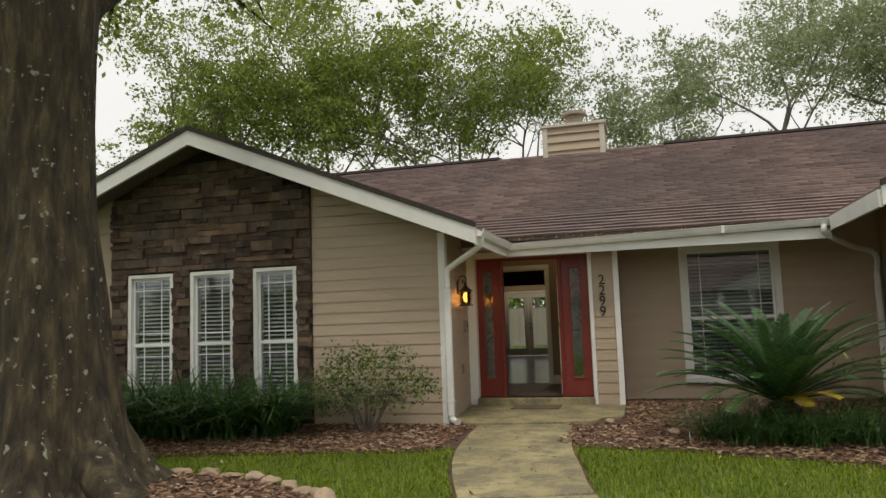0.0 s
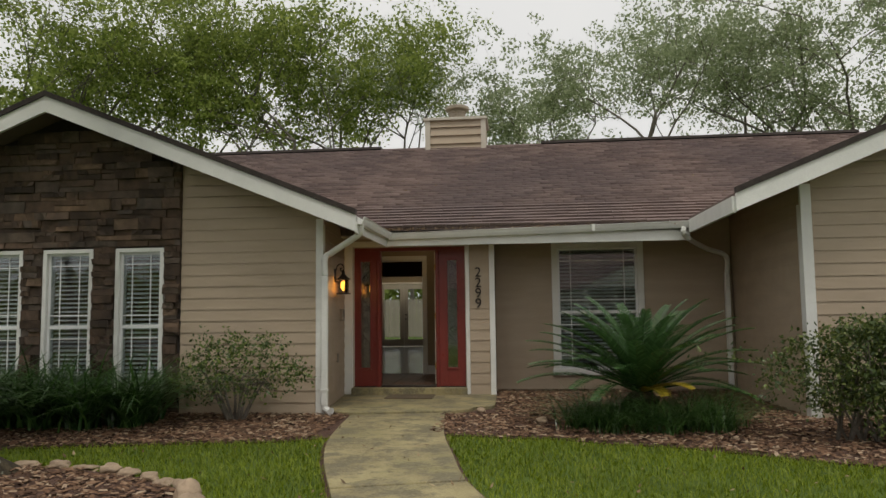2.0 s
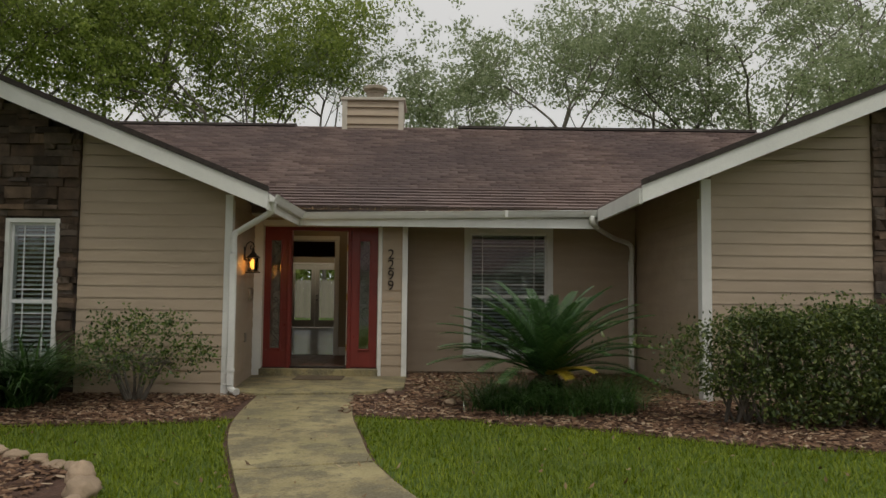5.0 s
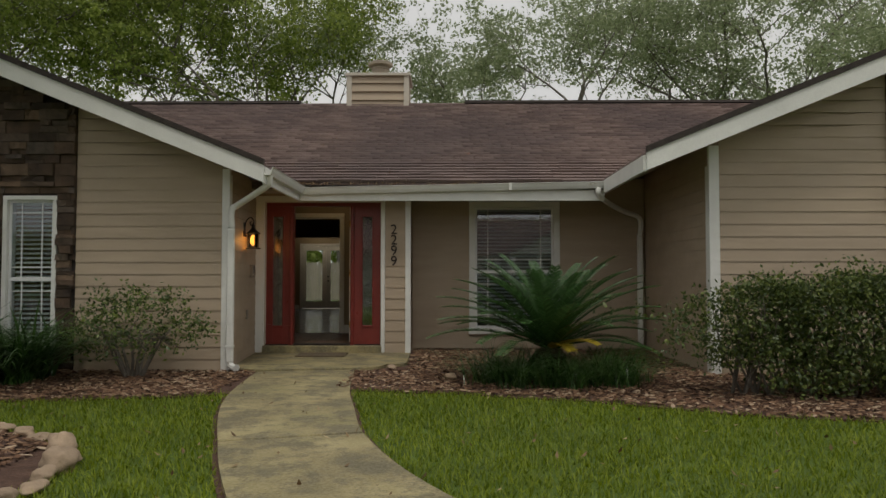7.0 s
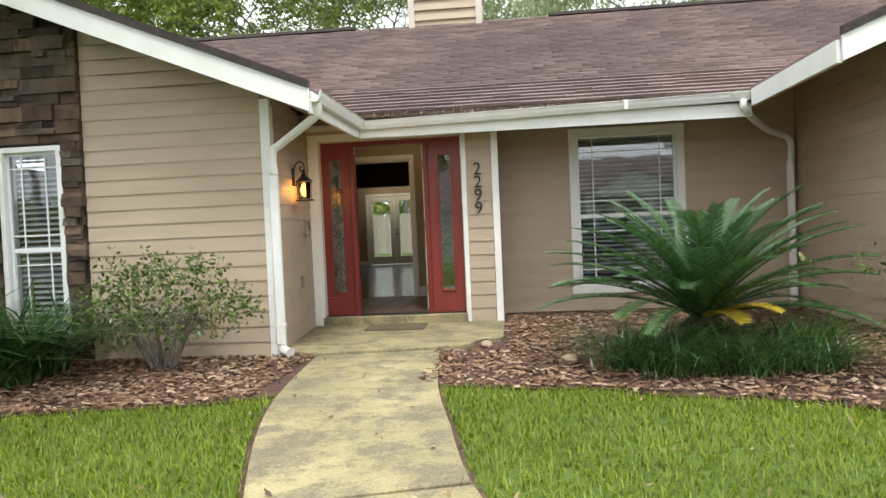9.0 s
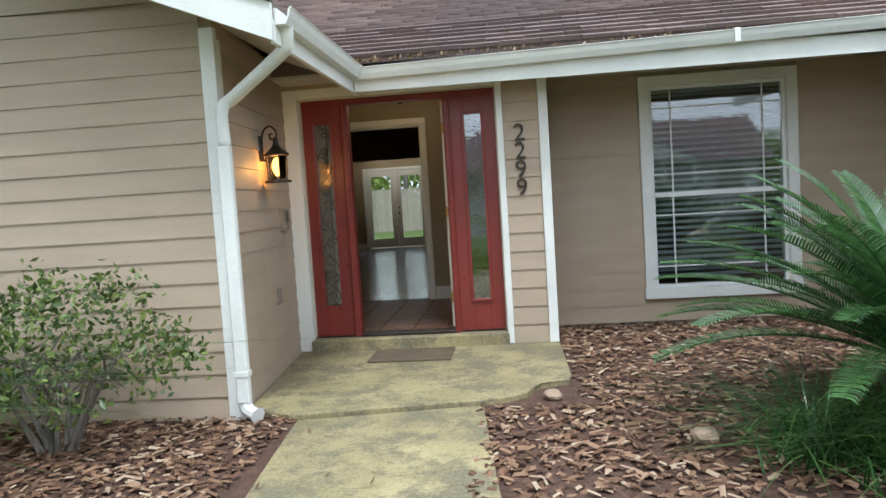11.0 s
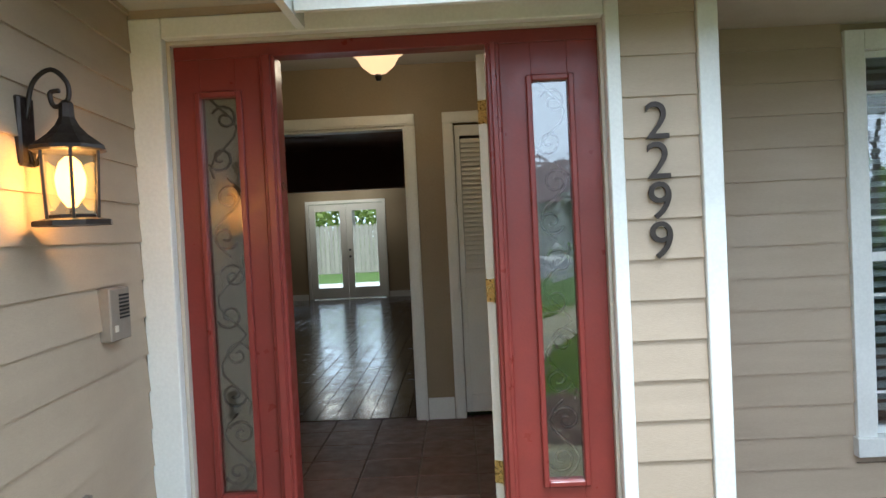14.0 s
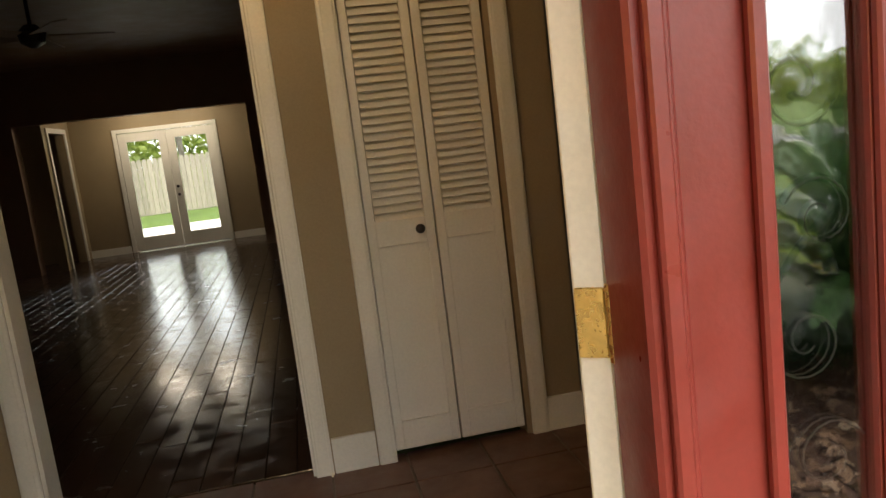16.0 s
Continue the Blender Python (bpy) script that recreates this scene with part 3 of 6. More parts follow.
def siding(name, segments, y_or_x, along, z_top, zlow, roof=None, expo=0.15, skew=None):
    """Lap boards of one wall face. segments(z) gives the stretches left free at that height."""
    th = thing(name, 0, 0, 0, "beige painted lap siding", "siding", kind="structure")
    n = int((z_top - zlow) / expo) + 1
    for i in range(n):
        z0, z1 = zlow + i * expo, min(zlow + (i + 1) * expo + 0.012, z_top)
        if z1 - z0 < 0.03:
            continue
        for a, b in segments(z0, z1):
            if b - a < 0.03:
                continue
            bm = bmesh.new()
            vs = []
            for s in (a, b):
                c = skew(s) if skew else y_or_x
                zt = min(z1, roof(s) - 0.1) if roof else z1
                zb = min(z0, zt - 0.001)
                for off, z in ((-0.014, zb), (-0.003, zt), (0.012, zt), (0.012, zb)):
                    vs.append(bm.verts.new((s, c + off, z) if along == "x" else (c - off, s, z) if along == "y+" else (c + off, s, z)))
            for f in ((0, 1, 5, 4), (1, 2, 6, 5), (2, 3, 7, 6), (3, 0, 4, 7), (0, 3, 2, 1), (4, 5, 6, 7)):
                bm.faces.new([vs[k] for k in f])
            part("siding_board", bm, SIDING, th)


def cut(a, b, holes):
    """The stretch a..b without the holes."""
    out, x = [], a
    for h0, h1 in sorted(holes):
        if h1 <= x or h0 >= b:
            continue
        if h0 > x:
            out.append((x, h0))
        x = max(x, h1)
    if x < b:
        out.append((x, b))
    return out


def all_siding():
    def west(z0, z1):
        lim = (LW_Z - 0.1 - z0) / SLOPE
        left, right = max(-8.72, LW_APEX - lim), min(LW_X - 0.062, LW_APEX + lim)
        return [(a, b) for a, b in ((left, -7.08), (-4.00, right)) if b > a]

    siding("siding_west", west, LW_Y, "x", 3.7, WEST_LOW, lw_roof, 0.139)
    siding("siding_porch", lambda z0, z1: [(LW_Y + 0.072, DOOR_Y - 0.036)], LW_X - 0.005, "y+", 2.38, WEST_LOW, expo=0.139, skew=lambda y: porch_x(y) - 0.005)
    siding("siding_entry", lambda z0, z1: [(OPEN[1] + 0.054, POST_X - 0.066)], DOOR_Y, "x", 2.25, 0.04)

    def middle(z0, z1):
        return cut(POST_X + 0.0, RW_X - 0.02, [WIN_R[:2]] if z1 > WIN_R[2] + 0.03 and z0 < WIN_R[3] - 0.03 else [])

    siding("siding_window_wall", middle, WIN_Y, "x", 2.25, 0.04)
    siding("siding_east_side", lambda z0, z1: [(RW_Y + 0.105, WIN_Y)], RW_X + 0.005, "y-", 2.50, WEST_LOW, expo=0.139)

    def east(z0, z1):
        lim = (RW_Z - 0.1 - z0) / SLOPE
        left, right = max(RW_X + 0.105, RW_APEX - lim), min(9.4, RW_APEX + lim)
        return [(a, b) for a, b in ((left, min(5.19, right)), (max(left, 8.0), right)) if b > a]

    siding("siding_east", east, RW_Y, "x", 4.0, WEST_LOW, rw_roof, 0.139)


def window(name, x0, x1, z0, z1, y, t=0.06, lab="white double-hung window with grilles, blinds down", blind_drop=1.0, rail=None, glass=None):
    """A double-hung window in its casing, with prairie grilles and a blind behind."""
    w = thing(name, (x0 + x1) / 2, y, z0, lab, "window", kind="structure")
    ya, yb = y - 0.035, y + 0.015
    part("casing", boxes((x0, x0 + t, ya, yb, z0, z1), (x1 - t, x1, ya, yb, z0, z1), (x0 + t, x1 - t, ya, yb, z1 - t, z1), bevel=0.003), TRIM, w)
    part("sill", boxes((x0 - 0.01, x1 + 0.01, ya - 0.02, yb, z0, z0 + t), bevel=0.004), TRIM, w)
    a, b, c, d = x0 + t, x1 - t, z0 + t, z1 - t
    m = rail or (c + d) / 2
    f = 0.03
    part("window_frame", boxes((a, a + f, y + 0.016, y + 0.10, c, d), (b - f, b, y + 0.016, y + 0.10, c, d), (a + f, b - f, y + 0.016, y + 0.10, d - f, d), (a + f, b - f, y + 0.016, y + 0.10, c, c + f)), WHITEVINYL, w)
    part("meeting_rail", boxes((a + f, b - f, y + 0.02, y + 0.07, m - 0.022, m + 0.022), bevel=0.003), WHITEVINYL, w)
    for nm, lo, hi, yy in (("upper_sash", m + 0.022, d - f, y + 0.030), ("lower_sash", c + f, m - 0.022, y + 0.046)):
        g = 0.012
        s = min(0.16, (b - a) * 0.22)
        rows = [(a + f + s - g / 2, a + f + s + g / 2), (b - f - s - g / 2, b - f - s + g / 2)]
        bars = [(p, q, yy - 0.010, yy - 0.001, lo, hi) for p, q in rows]
        for zz in (lo + s, hi - s):
            bars += [(a + f, b - f, yy - 0.009, yy - 0.0015, zz - g / 2, zz + g / 2)]
        part(nm, boxes(*bars), WHITEVINYL, w)
        pane = part("pane", boxes((a + f, b - f, yy, yy + 0.004, lo, hi)), glass or DIMGLASS, w)
        pane.visible_shadow = False
    bl = thing("window_blind", (x0 + x1) / 2, y + 0.13, z0, "white horizontal slat blind, lowered", "blind", "window blinds")
    part("headrail", boxes((a + 0.01, b - 0.01, y + 0.12, y + 0.16, d - 0.05, d - 0.01)), BLIND, bl)
    low = d - 0.05 - (d - 0.05 - c) * blind_drop
    n = int((d - 0.06 - low) / 0.054)
    me = None
    for i in range(n):
        z = d - 0.075 - i * 0.054
        if me is None:
            bm = bmesh.new()
            h = (b - a) / 2 - 0.015
            prism(bm, [(-0.020, -0.011), (-0.006, 0.0), (0.018, 0.013), (0.018, 0.0155), (-0.007, 0.0025), (-0.020, -0.0085)], 0, -h, h)
            ob = part("slat", bm, BLIND, None)
            me = ob.data
            ob.parent = bl
        else:
            ob = new("slat", me)
            ob.parent = bl
        ob.location = Vector((0, 0.01 * K, (z - z0) * K))
    part("bottom_rail", boxes((a + 0.01, b - 0.01, y + 0.125, y + 0.155, low + 0.0, low + 0.022)), BLIND, bl)
    return w


def windows():
    for i, (a, b) in enumerate(LEFT_WINDOWS):
        window("window_%d" % (i + 1), a, b, LWZ[0], LWZ[1], LW_Y, 0.05, rail=1.06)
    window("window_4", *WIN_R, WIN_Y, 0.09, "large white double-hung window with grilles, blinds down", rail=1.165, glass=GLASS)
    window("window_5", 5.41, 6.16, 0.25, 2.11, RW_Y, 0.05)
    window("window_6", 6.41, 7.16, 0.25, 2.11, RW_Y, 0.05)


def door_unit():
    """The red entry: two sidelights and the open leaf between."""
    y0, y1 = DOOR_Y + 0.05, DOOR_Y + 0.13
    ent = thing("door_frame", -1.46, DOOR_Y + 0.1, 0.135, "red painted entry frame with open doorway", "door frame", kind="structure")
    zt = OPEN[3] - 0.013
    part("head", boxes((OPEN[0] + 0.013, OPEN[1] - 0.013, y0, y1 + 0.01, zt - 0.05, zt), bevel=0.003), RED, ent)
    for x0, x1 in ((-1.93, -1.868), (-1.075, -1.022)):
        part("mullion_post", boxes((x0, x1, y0 - 0.02, y1 + 0.01, 0.136, zt - 0.05), bevel=0.006), RED, ent)
        part("post_bead", boxes((x0 + 0.015, x1 - 0.015, y0 - 0.035, y0 - 0.02, 0.15, zt - 0.05), bevel=0.004), RED, ent)
    part("threshold", boxes((-1.868, -1.075, y0 - 0.03, y1 + 0.02, 0.136, 0.162), bevel=0.004), DARKMETAL, ent, "dark metal threshold")
    for x0, x1 in ((OPEN[0] + 0.013, -1.93), (-1.022, OPEN[1] - 0.013)):
        side = thing("sidelight", (x0 + x1) / 2, y0 + 0.03, 0.136, "red sidelight with scrolled iron behind textured glass", "sidelight", "entry sidelights")
        g0, g1, gz0, gz1 = (x0 + x1) / 2 - 0.068, (x0 + x1) / 2 + 0.068, 0.41, 1.93
        part("panel", boxes((x0, g0, y0 + 0.005, y0 + 0.05, 0.15, zt - 0.05), (g1, x1, y0 + 0.005, y0 + 0.05, 0.15, zt - 0.05), (g0, g1, y0 + 0.005, y0 + 0.05, 0.15, gz0), (g0, g1, y0 + 0.005, y0 + 0.05, gz1, zt - 0.05), bevel=0.0015), RED, side)
        part("moulding", boxes((g0 - 0.022, g0, y0 - 0.012, y0 + 0.004, gz0 - 0.022, gz1 + 0.022), (g1, g1 + 0.022, y0 - 0.012, y0 + 0.004, gz0 - 0.022, gz1 + 0.022), (g0, g1, y0 - 0.012, y0 + 0.004, gz0 - 0.022, gz0), (g0, g1, y0 - 0.012, y0 + 0.004, gz1, gz1 + 0.022), bevel=0.004), RED, side)
        part("kick_gap", boxes((x0 + 0.01, x1 - 0.01, y0 + 0.0, y0 + 0.02, 0.137, 0.150)), RUBBER, side)
        pane = part("pane", boxes((g0, g1, y0 + 0.016, y0 + 0.022, gz0, gz1)), DOORGLASS, side)
        pane.visible_shadow = False
        bm = bmesh.new()
        cx, n = (g0 + g1) / 2, 5
        hh = (gz1 - gz0) / n
        for k in range(n):
            zc = gz0 + hh * (k + 0.5)
            for s in (1, -1):
                pts = []
                for j in range(22):
                    u = j / 21
                    ang = s * (0.4 + 8.2 * u)
                    r = 0.052 * (1 - 0.82 * u)
                    pts.append((cx + s * 0.012 + (0.058 - r) * 0 + r * math.cos(ang) * (1 if k % 2 else -1), y0 + 0.027, zc + s * 0.075 + r * math.sin(ang)))
                tube(bm, pts, 0.0058, 6)
            pts = [(cx + 0.055 * math.sin(j / 8 * math.pi * 2 + k), y0 + 0.027, gz0 + hh * (k + j / 8)) for j in range(9)]
            tube(bm, pts, 0.005, 5)
        part("iron_scroll", bm, DARKMETAL, side, "dark wrought iron scrollwork", smooth=True)
    # the open leaf, hinged at the east post and folded back past square
    leaf = thing("door_leaf", -1.072, y1 + 0.012, 0.165, "red front door swung wide open inward, white edge showing", "door")
    turn = Matrix.Translation((-1.072, y1 + 0.012, 0)) @ Matrix.Rotation(radians(-34), 4, "Z")

    def swung(bm):
        bmesh.ops.transform(bm, matrix=turn, verts=bm.verts)
        return bm

    part("leaf", swung(boxes((-0.043, 0.0, 0.0, 0.78, 0.17, zt - 0.06), bevel=0.003)), INTRIM, leaf, "white painted door leaf")
    for z in (0.42, 1.14, 1.84):
        h = bmesh.new()
        box(h, -0.040, -0.003, -0.0055, -0.0005, z - 0.045, z + 0.045, 0.001)
        tube(h, [(0.004, -0.006, z - 0.05), (0.004, -0.006, z + 0.05)], 0.006, 8)
        for k in (-0.03, 0.0, 0.03):
            box(h, -0.026, -0.020, -0.0068, -0.0055, z + k - 0.003, z + k + 0.003)
        part("hinge", swung(h), BRASS, leaf, "brass butt hinge")


def interior():
    s = dict(kind="structure")
    # foyer
    fy0, fy1 = DOOR_Y + 0.15, FOYER_N
    part("wall_foyer_west", boxes((-2.80, -2.68, fy0, fy1, 0, 2.5)), INWALL, **s)
    bm = wall_cells(bmesh.new(), "x", -3.4, -0.42, fy1, fy1 + 0.12, 0.1, 2.5, [(-2.49, -1.52, 0.1, 2.08), (-1.21, -0.66, 0.1, 2.08)])
    part("wall_foyer_north", bm, INWALL, **s)
    part("wall_foyer_front", boxes((-2.68, OPEN[0], DOOR_Y + 0.141, fy0 - 0.001, 0.1, 2.5), (OPEN[1], POST_X - 0.121, DOOR_Y + 0.141, fy0 - 0.001, 0.1, 2.5), (OPEN[0], OPEN[1], DOOR_Y + 0.141, fy0 - 0.001, OPEN[3], 2.5)), INWALL, **s)
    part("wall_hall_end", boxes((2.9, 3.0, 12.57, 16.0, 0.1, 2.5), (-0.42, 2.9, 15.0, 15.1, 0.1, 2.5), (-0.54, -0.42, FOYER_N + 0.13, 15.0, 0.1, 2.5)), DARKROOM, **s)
    part("ceiling_foyer", boxes((-2.8, -0.37, fy0, fy1 + 0.1, 2.478, 2.52), (-0.37, 2.95, 12.57, fy1 + 0.1, 2.478, 2.52), (-0.5, 2.95, fy1 + 0.1, 15.1, 2.38, 2.43)), CEIL, **s)
    part("floor_foyer_base", boxes((-2.8, -0.38, fy0 - 0.1, fy1 + 0.06, 0.05, 0.138), (-0.38, 2.9, 12.57, fy1 + 0.06, 0.05, 0.138), (-0.5, 2.9, fy1 + 0.06, 15.1, 0.05, 0.138)), GROUT, **s)
    # living room
    # living room; the unseen west wall has an added opening to admit daylight
    part("wall_living", boxes((-7.0, -6.9, FOYER_N + 0.12, 15.0, 0, 2.98), (-7.0, -6.9, 16.5, 21.8, 0, 2.98), (-7.0, -6.9, 15.0, 16.5, 0, 1.5), (-7.0, -6.9, 15.0, 16.5, 2.2, 2.98), (-1.30, -1.20, FOYER_N + 0.12, 21.8, 0, 2.98), (-7.0, -3.4, FOYER_N, FOYER_N + 0.12, 0, 2.98)), DARKWALL, **s)
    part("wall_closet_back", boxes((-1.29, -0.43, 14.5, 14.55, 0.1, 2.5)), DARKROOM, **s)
    bm = wall_cells(bmesh.new(), "x", -7.0, -1.2, 21.8, 22.0, -0.2, 2.98, [(-5.1, -2.02, -0.2, 2.2)])
    part("wall_beam", bm, DARKWALL, **s)
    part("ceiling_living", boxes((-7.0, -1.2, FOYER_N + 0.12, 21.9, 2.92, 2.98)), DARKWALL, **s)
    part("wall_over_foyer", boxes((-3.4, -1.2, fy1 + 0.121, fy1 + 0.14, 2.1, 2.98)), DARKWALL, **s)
    part("floor_living_base", boxes((-7.0, -1.2, fy1 + 0.06, 21.9, 0.0, 0.135)), FLOORWOOD, **s)
    # far room
    part("floor_far", boxes((-8.0, -1.2, 21.9, 23.5, -0.2, 0.145)), FLOORWOOD, **s)
    bm = wall_cells(bmesh.new(), "x", -8.0, -1.0, 23.25, 23.4, -0.2, 2.5, [(-4.12, -2.66, 0.145, 2.03)])
    part("wall_far_north", bm, INWALL, **s)
    bm = wall_cells(bmesh.new(), "y", 22.0, 23.25, -4.92, -4.80, -0.2, 2.5, [(22.2, 22.95, 0.14, 2.1)])
    part("wall_far_west", bm, INWALL, **s)
    part("wall_far_east", boxes((-1.3, -1.2, 22.0, 23.25, -0.2, 2.5)), INWALL, **s)
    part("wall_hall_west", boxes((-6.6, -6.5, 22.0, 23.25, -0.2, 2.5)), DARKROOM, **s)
    part("ceiling_far", boxes((-8.0, -1.0, 22.0, 23.4, 2.4, 2.5)), CEIL, **s)
    part("baseboard", boxes((-4.80, -4.20, 23.23, 23.249, 0.146, 0.26), (-2.59, -1.3, 23.23, 23.249, 0.146, 0.26), (-1.45, -1.28, fy1 - 0.015, fy1 - 0.001, 0.15, 0.29), (-0.57, -0.42, fy1 - 0.015, fy1 - 0.001, 0.15, 0.29), (-2.68, -2.55, fy1 - 0.015, fy1 - 0.001, 0.15, 0.29), (-2.679, -2.665, fy0, fy1 - 0.015, 0.15, 0.29)), INTRIM, **s)
    for x0, x1 in ((-2.56, -1.455), (-1.275, -0.57)):
        cs = thing("casing_inner", (x0 + x1) / 2, fy1, 0.14, "cream painted door casing", "door casing", kind="structure")
        for row in ((x0, x0 + 0.07, fy1 - 0.02, fy1 - 0.001, 0.14, 2.08), (x1 - 0.07, x1, fy1 - 0.02, fy1 - 0.001, 0.14, 2.08), (x0, x1, fy1 - 0.02, fy1 - 0.001, 2.081, 2.155)):
            part("casing_board", boxes(row, bevel=0.004), INTRIM, cs)
            part("bead", boxes((row[0] + 0.012, row[1] - 0.012, fy1 - 0.026, fy1 - 0.0205, row[4] + 0.012, row[5] - 0.012), bevel=0.002), INTRIM, cs)
    part("jamb_inner", boxes((-2.491, -2.475, fy1, fy1 + 0.12, 0.14, 2.08), (-1.535, -1.519, fy1, fy1 + 0.12, 0.14, 2.08), (-2.475, -1.535, fy1, fy1 + 0.12, 2.065, 2.081)), INTRIM, **s)
    # louvred bifold closet
    cl = thing("closet_door", -0.95, fy1 + 0.03, 0.18, "white louvred bifold closet door, closed", "closet door")
    for x0, x1 in ((-1.202, -0.938), (-0.932, -0.668)):
        lf = part("leaf", boxes((x0, x0 + 0.035, fy1 + 0.005, fy1 + 0.035, 0.185, 2.07), (x1 - 0.035, x1, fy1 + 0.005, fy1 + 0.035, 0.185, 2.07), (x0 + 0.035, x1 - 0.035, fy1 + 0.005, fy1 + 0.035, 2.0, 2.07), (x0 + 0.035, x1 - 0.035, fy1 + 0.005, fy1 + 0.035, 0.185, 0.30), (x0 + 0.035, x1 - 0.035, fy1 + 0.005, fy1 + 0.035, 1.0, 1.10), bevel=0.002), INTRIM, cl)
        part("panel", boxes((x0 + 0.035, x1 - 0.035, fy1 + 0.013, fy1 + 0.025, 0.30, 1.0)), INTRIM, lf)
        me = None
        for i in range(29):
            z = 1.115 + i * 0.0305
            if me is None:
                bm = bmesh.new()
                prism(bm, [(-0.014, -0.016), (-0.010, -0.018), (0.014, 0.012), (0.010, 0.014)], 0, -0.0945, 0.0945)
                ob = part("louvre", bm, INTRIM, None)
                me = ob.data
            else:
                ob = new("louvre", me)
            ob.parent = lf
            ob.location = Vector(((x0 + x1) / 2 * K, (fy1 + 0.02) * K, z * K)) - origin_of(lf)
    bm = bmesh.new()
    lathe(bm, [(0.006, 0), (0.008, 0.012), (0.018, 0.02), (0.019, 0.03), (0.010, 0.038)], 0, 0, 10)
    bmesh.ops.rotate(bm, verts=bm.verts, matrix=Matrix.Rotation(radians(90), 3, "X"))
    bmesh.ops.translate(bm, verts=bm.verts, vec=(-1.0, fy1 + 0.005, 1.055))
    part("knob", bm, DARKMETAL, cl, "dark round knob", smooth=True)
    # french doors
    fd = thing("french_door", -3.39, 23.25, 0.15, "white glazed french doors, closed", "french door", kind="structure")
    part("frame", boxes((-4.18, -4.12, 23.22, 23.35, 0.146, 2.09), (-2.66, -2.60, 23.22, 23.35, 0.146, 2.09), (-4.12, -2.66, 23.22, 23.35, 2.03, 2.09), bevel=0.004), INTRIM, fd)
    for x0, x1 in ((-4.117, -3.393), (-3.387, -2.663)):
        lf = part("leaf", boxes((x0, x0 + 0.12, 23.26, 23.30, 0.16, 2.02), (x1 - 0.12, x1, 23.26, 23.30, 0.16, 2.02), (x0 + 0.12, x1 - 0.12, 23.26, 23.30, 1.885, 2.02), (x0 + 0.12, x1 - 0.12, 23.26, 23.30, 0.16, 0.37), bevel=0.003), INTRIM, fd)
        pn = part("pane", boxes((x0 + 0.12, x1 - 0.12, 23.278, 23.282, 0.37, 1.885)), CLEAR, lf)
        pn.visible_shadow = False
    for z in (0.98, 1.11):
        bm = bmesh.new()
        lathe(bm, [(0.012, 0), (0.022, 0.01), (0.024, 0.04), (0.012, 0.05)], 0, 0, 10)
        bmesh.ops.rotate(bm, verts=bm.verts, matrix=Matrix.Rotation(radians(90), 3, "X"))
        bmesh.ops.translate(bm, verts=bm.verts, vec=(-3.33, 23.255, z))
        part("knob", bm, DARKMETAL, fd, "dark round knob", smooth=True)
    hd = thing("hall_door_frame", -4.8, 22.57, 0.15, "white painted doorway casing", "door frame", kind="structure")
    part("casing", boxes((-4.799, -4.775, 22.13, 22.2, 0.146, 2.17), (-4.799, -4.775, 22.95, 23.02, 0.146, 2.17), (-4.799, -4.775, 22.2, 22.95, 2.1, 2.17), bevel=0.003), INTRIM, hd)


def ceiling_lamp():
    L = thing("ceiling_light", -1.59, 12.8, 2.23, "lit alabaster bowl ceiling light on a bronze stem", "ceiling light")
    bm = bmesh.new()
    lathe(bm, [(0.012, 2.235), (0.045, 2.242), (0.085, 2.275), (0.115, 2.325), (0.158, 2.355), (0.162, 2.362), (0.150, 2.362), (0.110, 2.338), (0.075, 2.285), (0.02, 2.255)], -1.59, 12.8, 24)
    part("bowl", bm, glow_mat("lit_alabaster", (1.0, 0.60, 0.26), 0.6), L, smooth=True).visible_shadow = False
    bm = bmesh.new()
    tube(bm, [(-1.59, 12.8, 2.260), (-1.59, 12.8, 2.470)], 0.008, 8)
    lathe(bm, [(0.02, 2.400), (0.02, 2.430), (0.008, 2.440)], -1.59, 12.8, 10)
    part("stem", bm, DARKMETAL, L, "bronze stem", smooth=True)
    bm = bmesh.new()
    lathe(bm, [(0.012, 2.200), (0.02, 2.220), (0.018, 2.234)], -1.59, 12.8, 10)
    part("finial", bm, DARKMETAL, L, "bronze finial", smooth=True)
    bm = bmesh.new()
    lathe(bm, [(0.03, 2.450), (0.07, 2.465), (0.07, 2.478)], -1.59, 12.8, 16)
    part("canopy", bm, DARKMETAL, L, "bronze canopy", smooth=True)
    lamp("foyer_light", -1.59, 12.8, 2.31, 3.4, 0.05, (1.0, 0.74, 0.45))


def far_lights():
    for x in (-3.75, -2.95):
        F = thing("ceiling_light", x, 22.6, 2.36, "lit flush white ceiling light in the far room", "ceiling light", "far room lights")
        bm = bmesh.new()
        lathe(bm, [(0.02, 2.335), (0.15, 2.345), (0.17, 2.375), (0.17, 2.399)], x, 22.6, 20)
        part("diffuser", bm, glow_mat("lit_diffuser", (1.0, 0.9, 0.75), 4), F, smooth=True)
        lamp("far_room_light", x, 22.6, 2.25, 2.8, 0.12, (1.0, 0.88, 0.7))


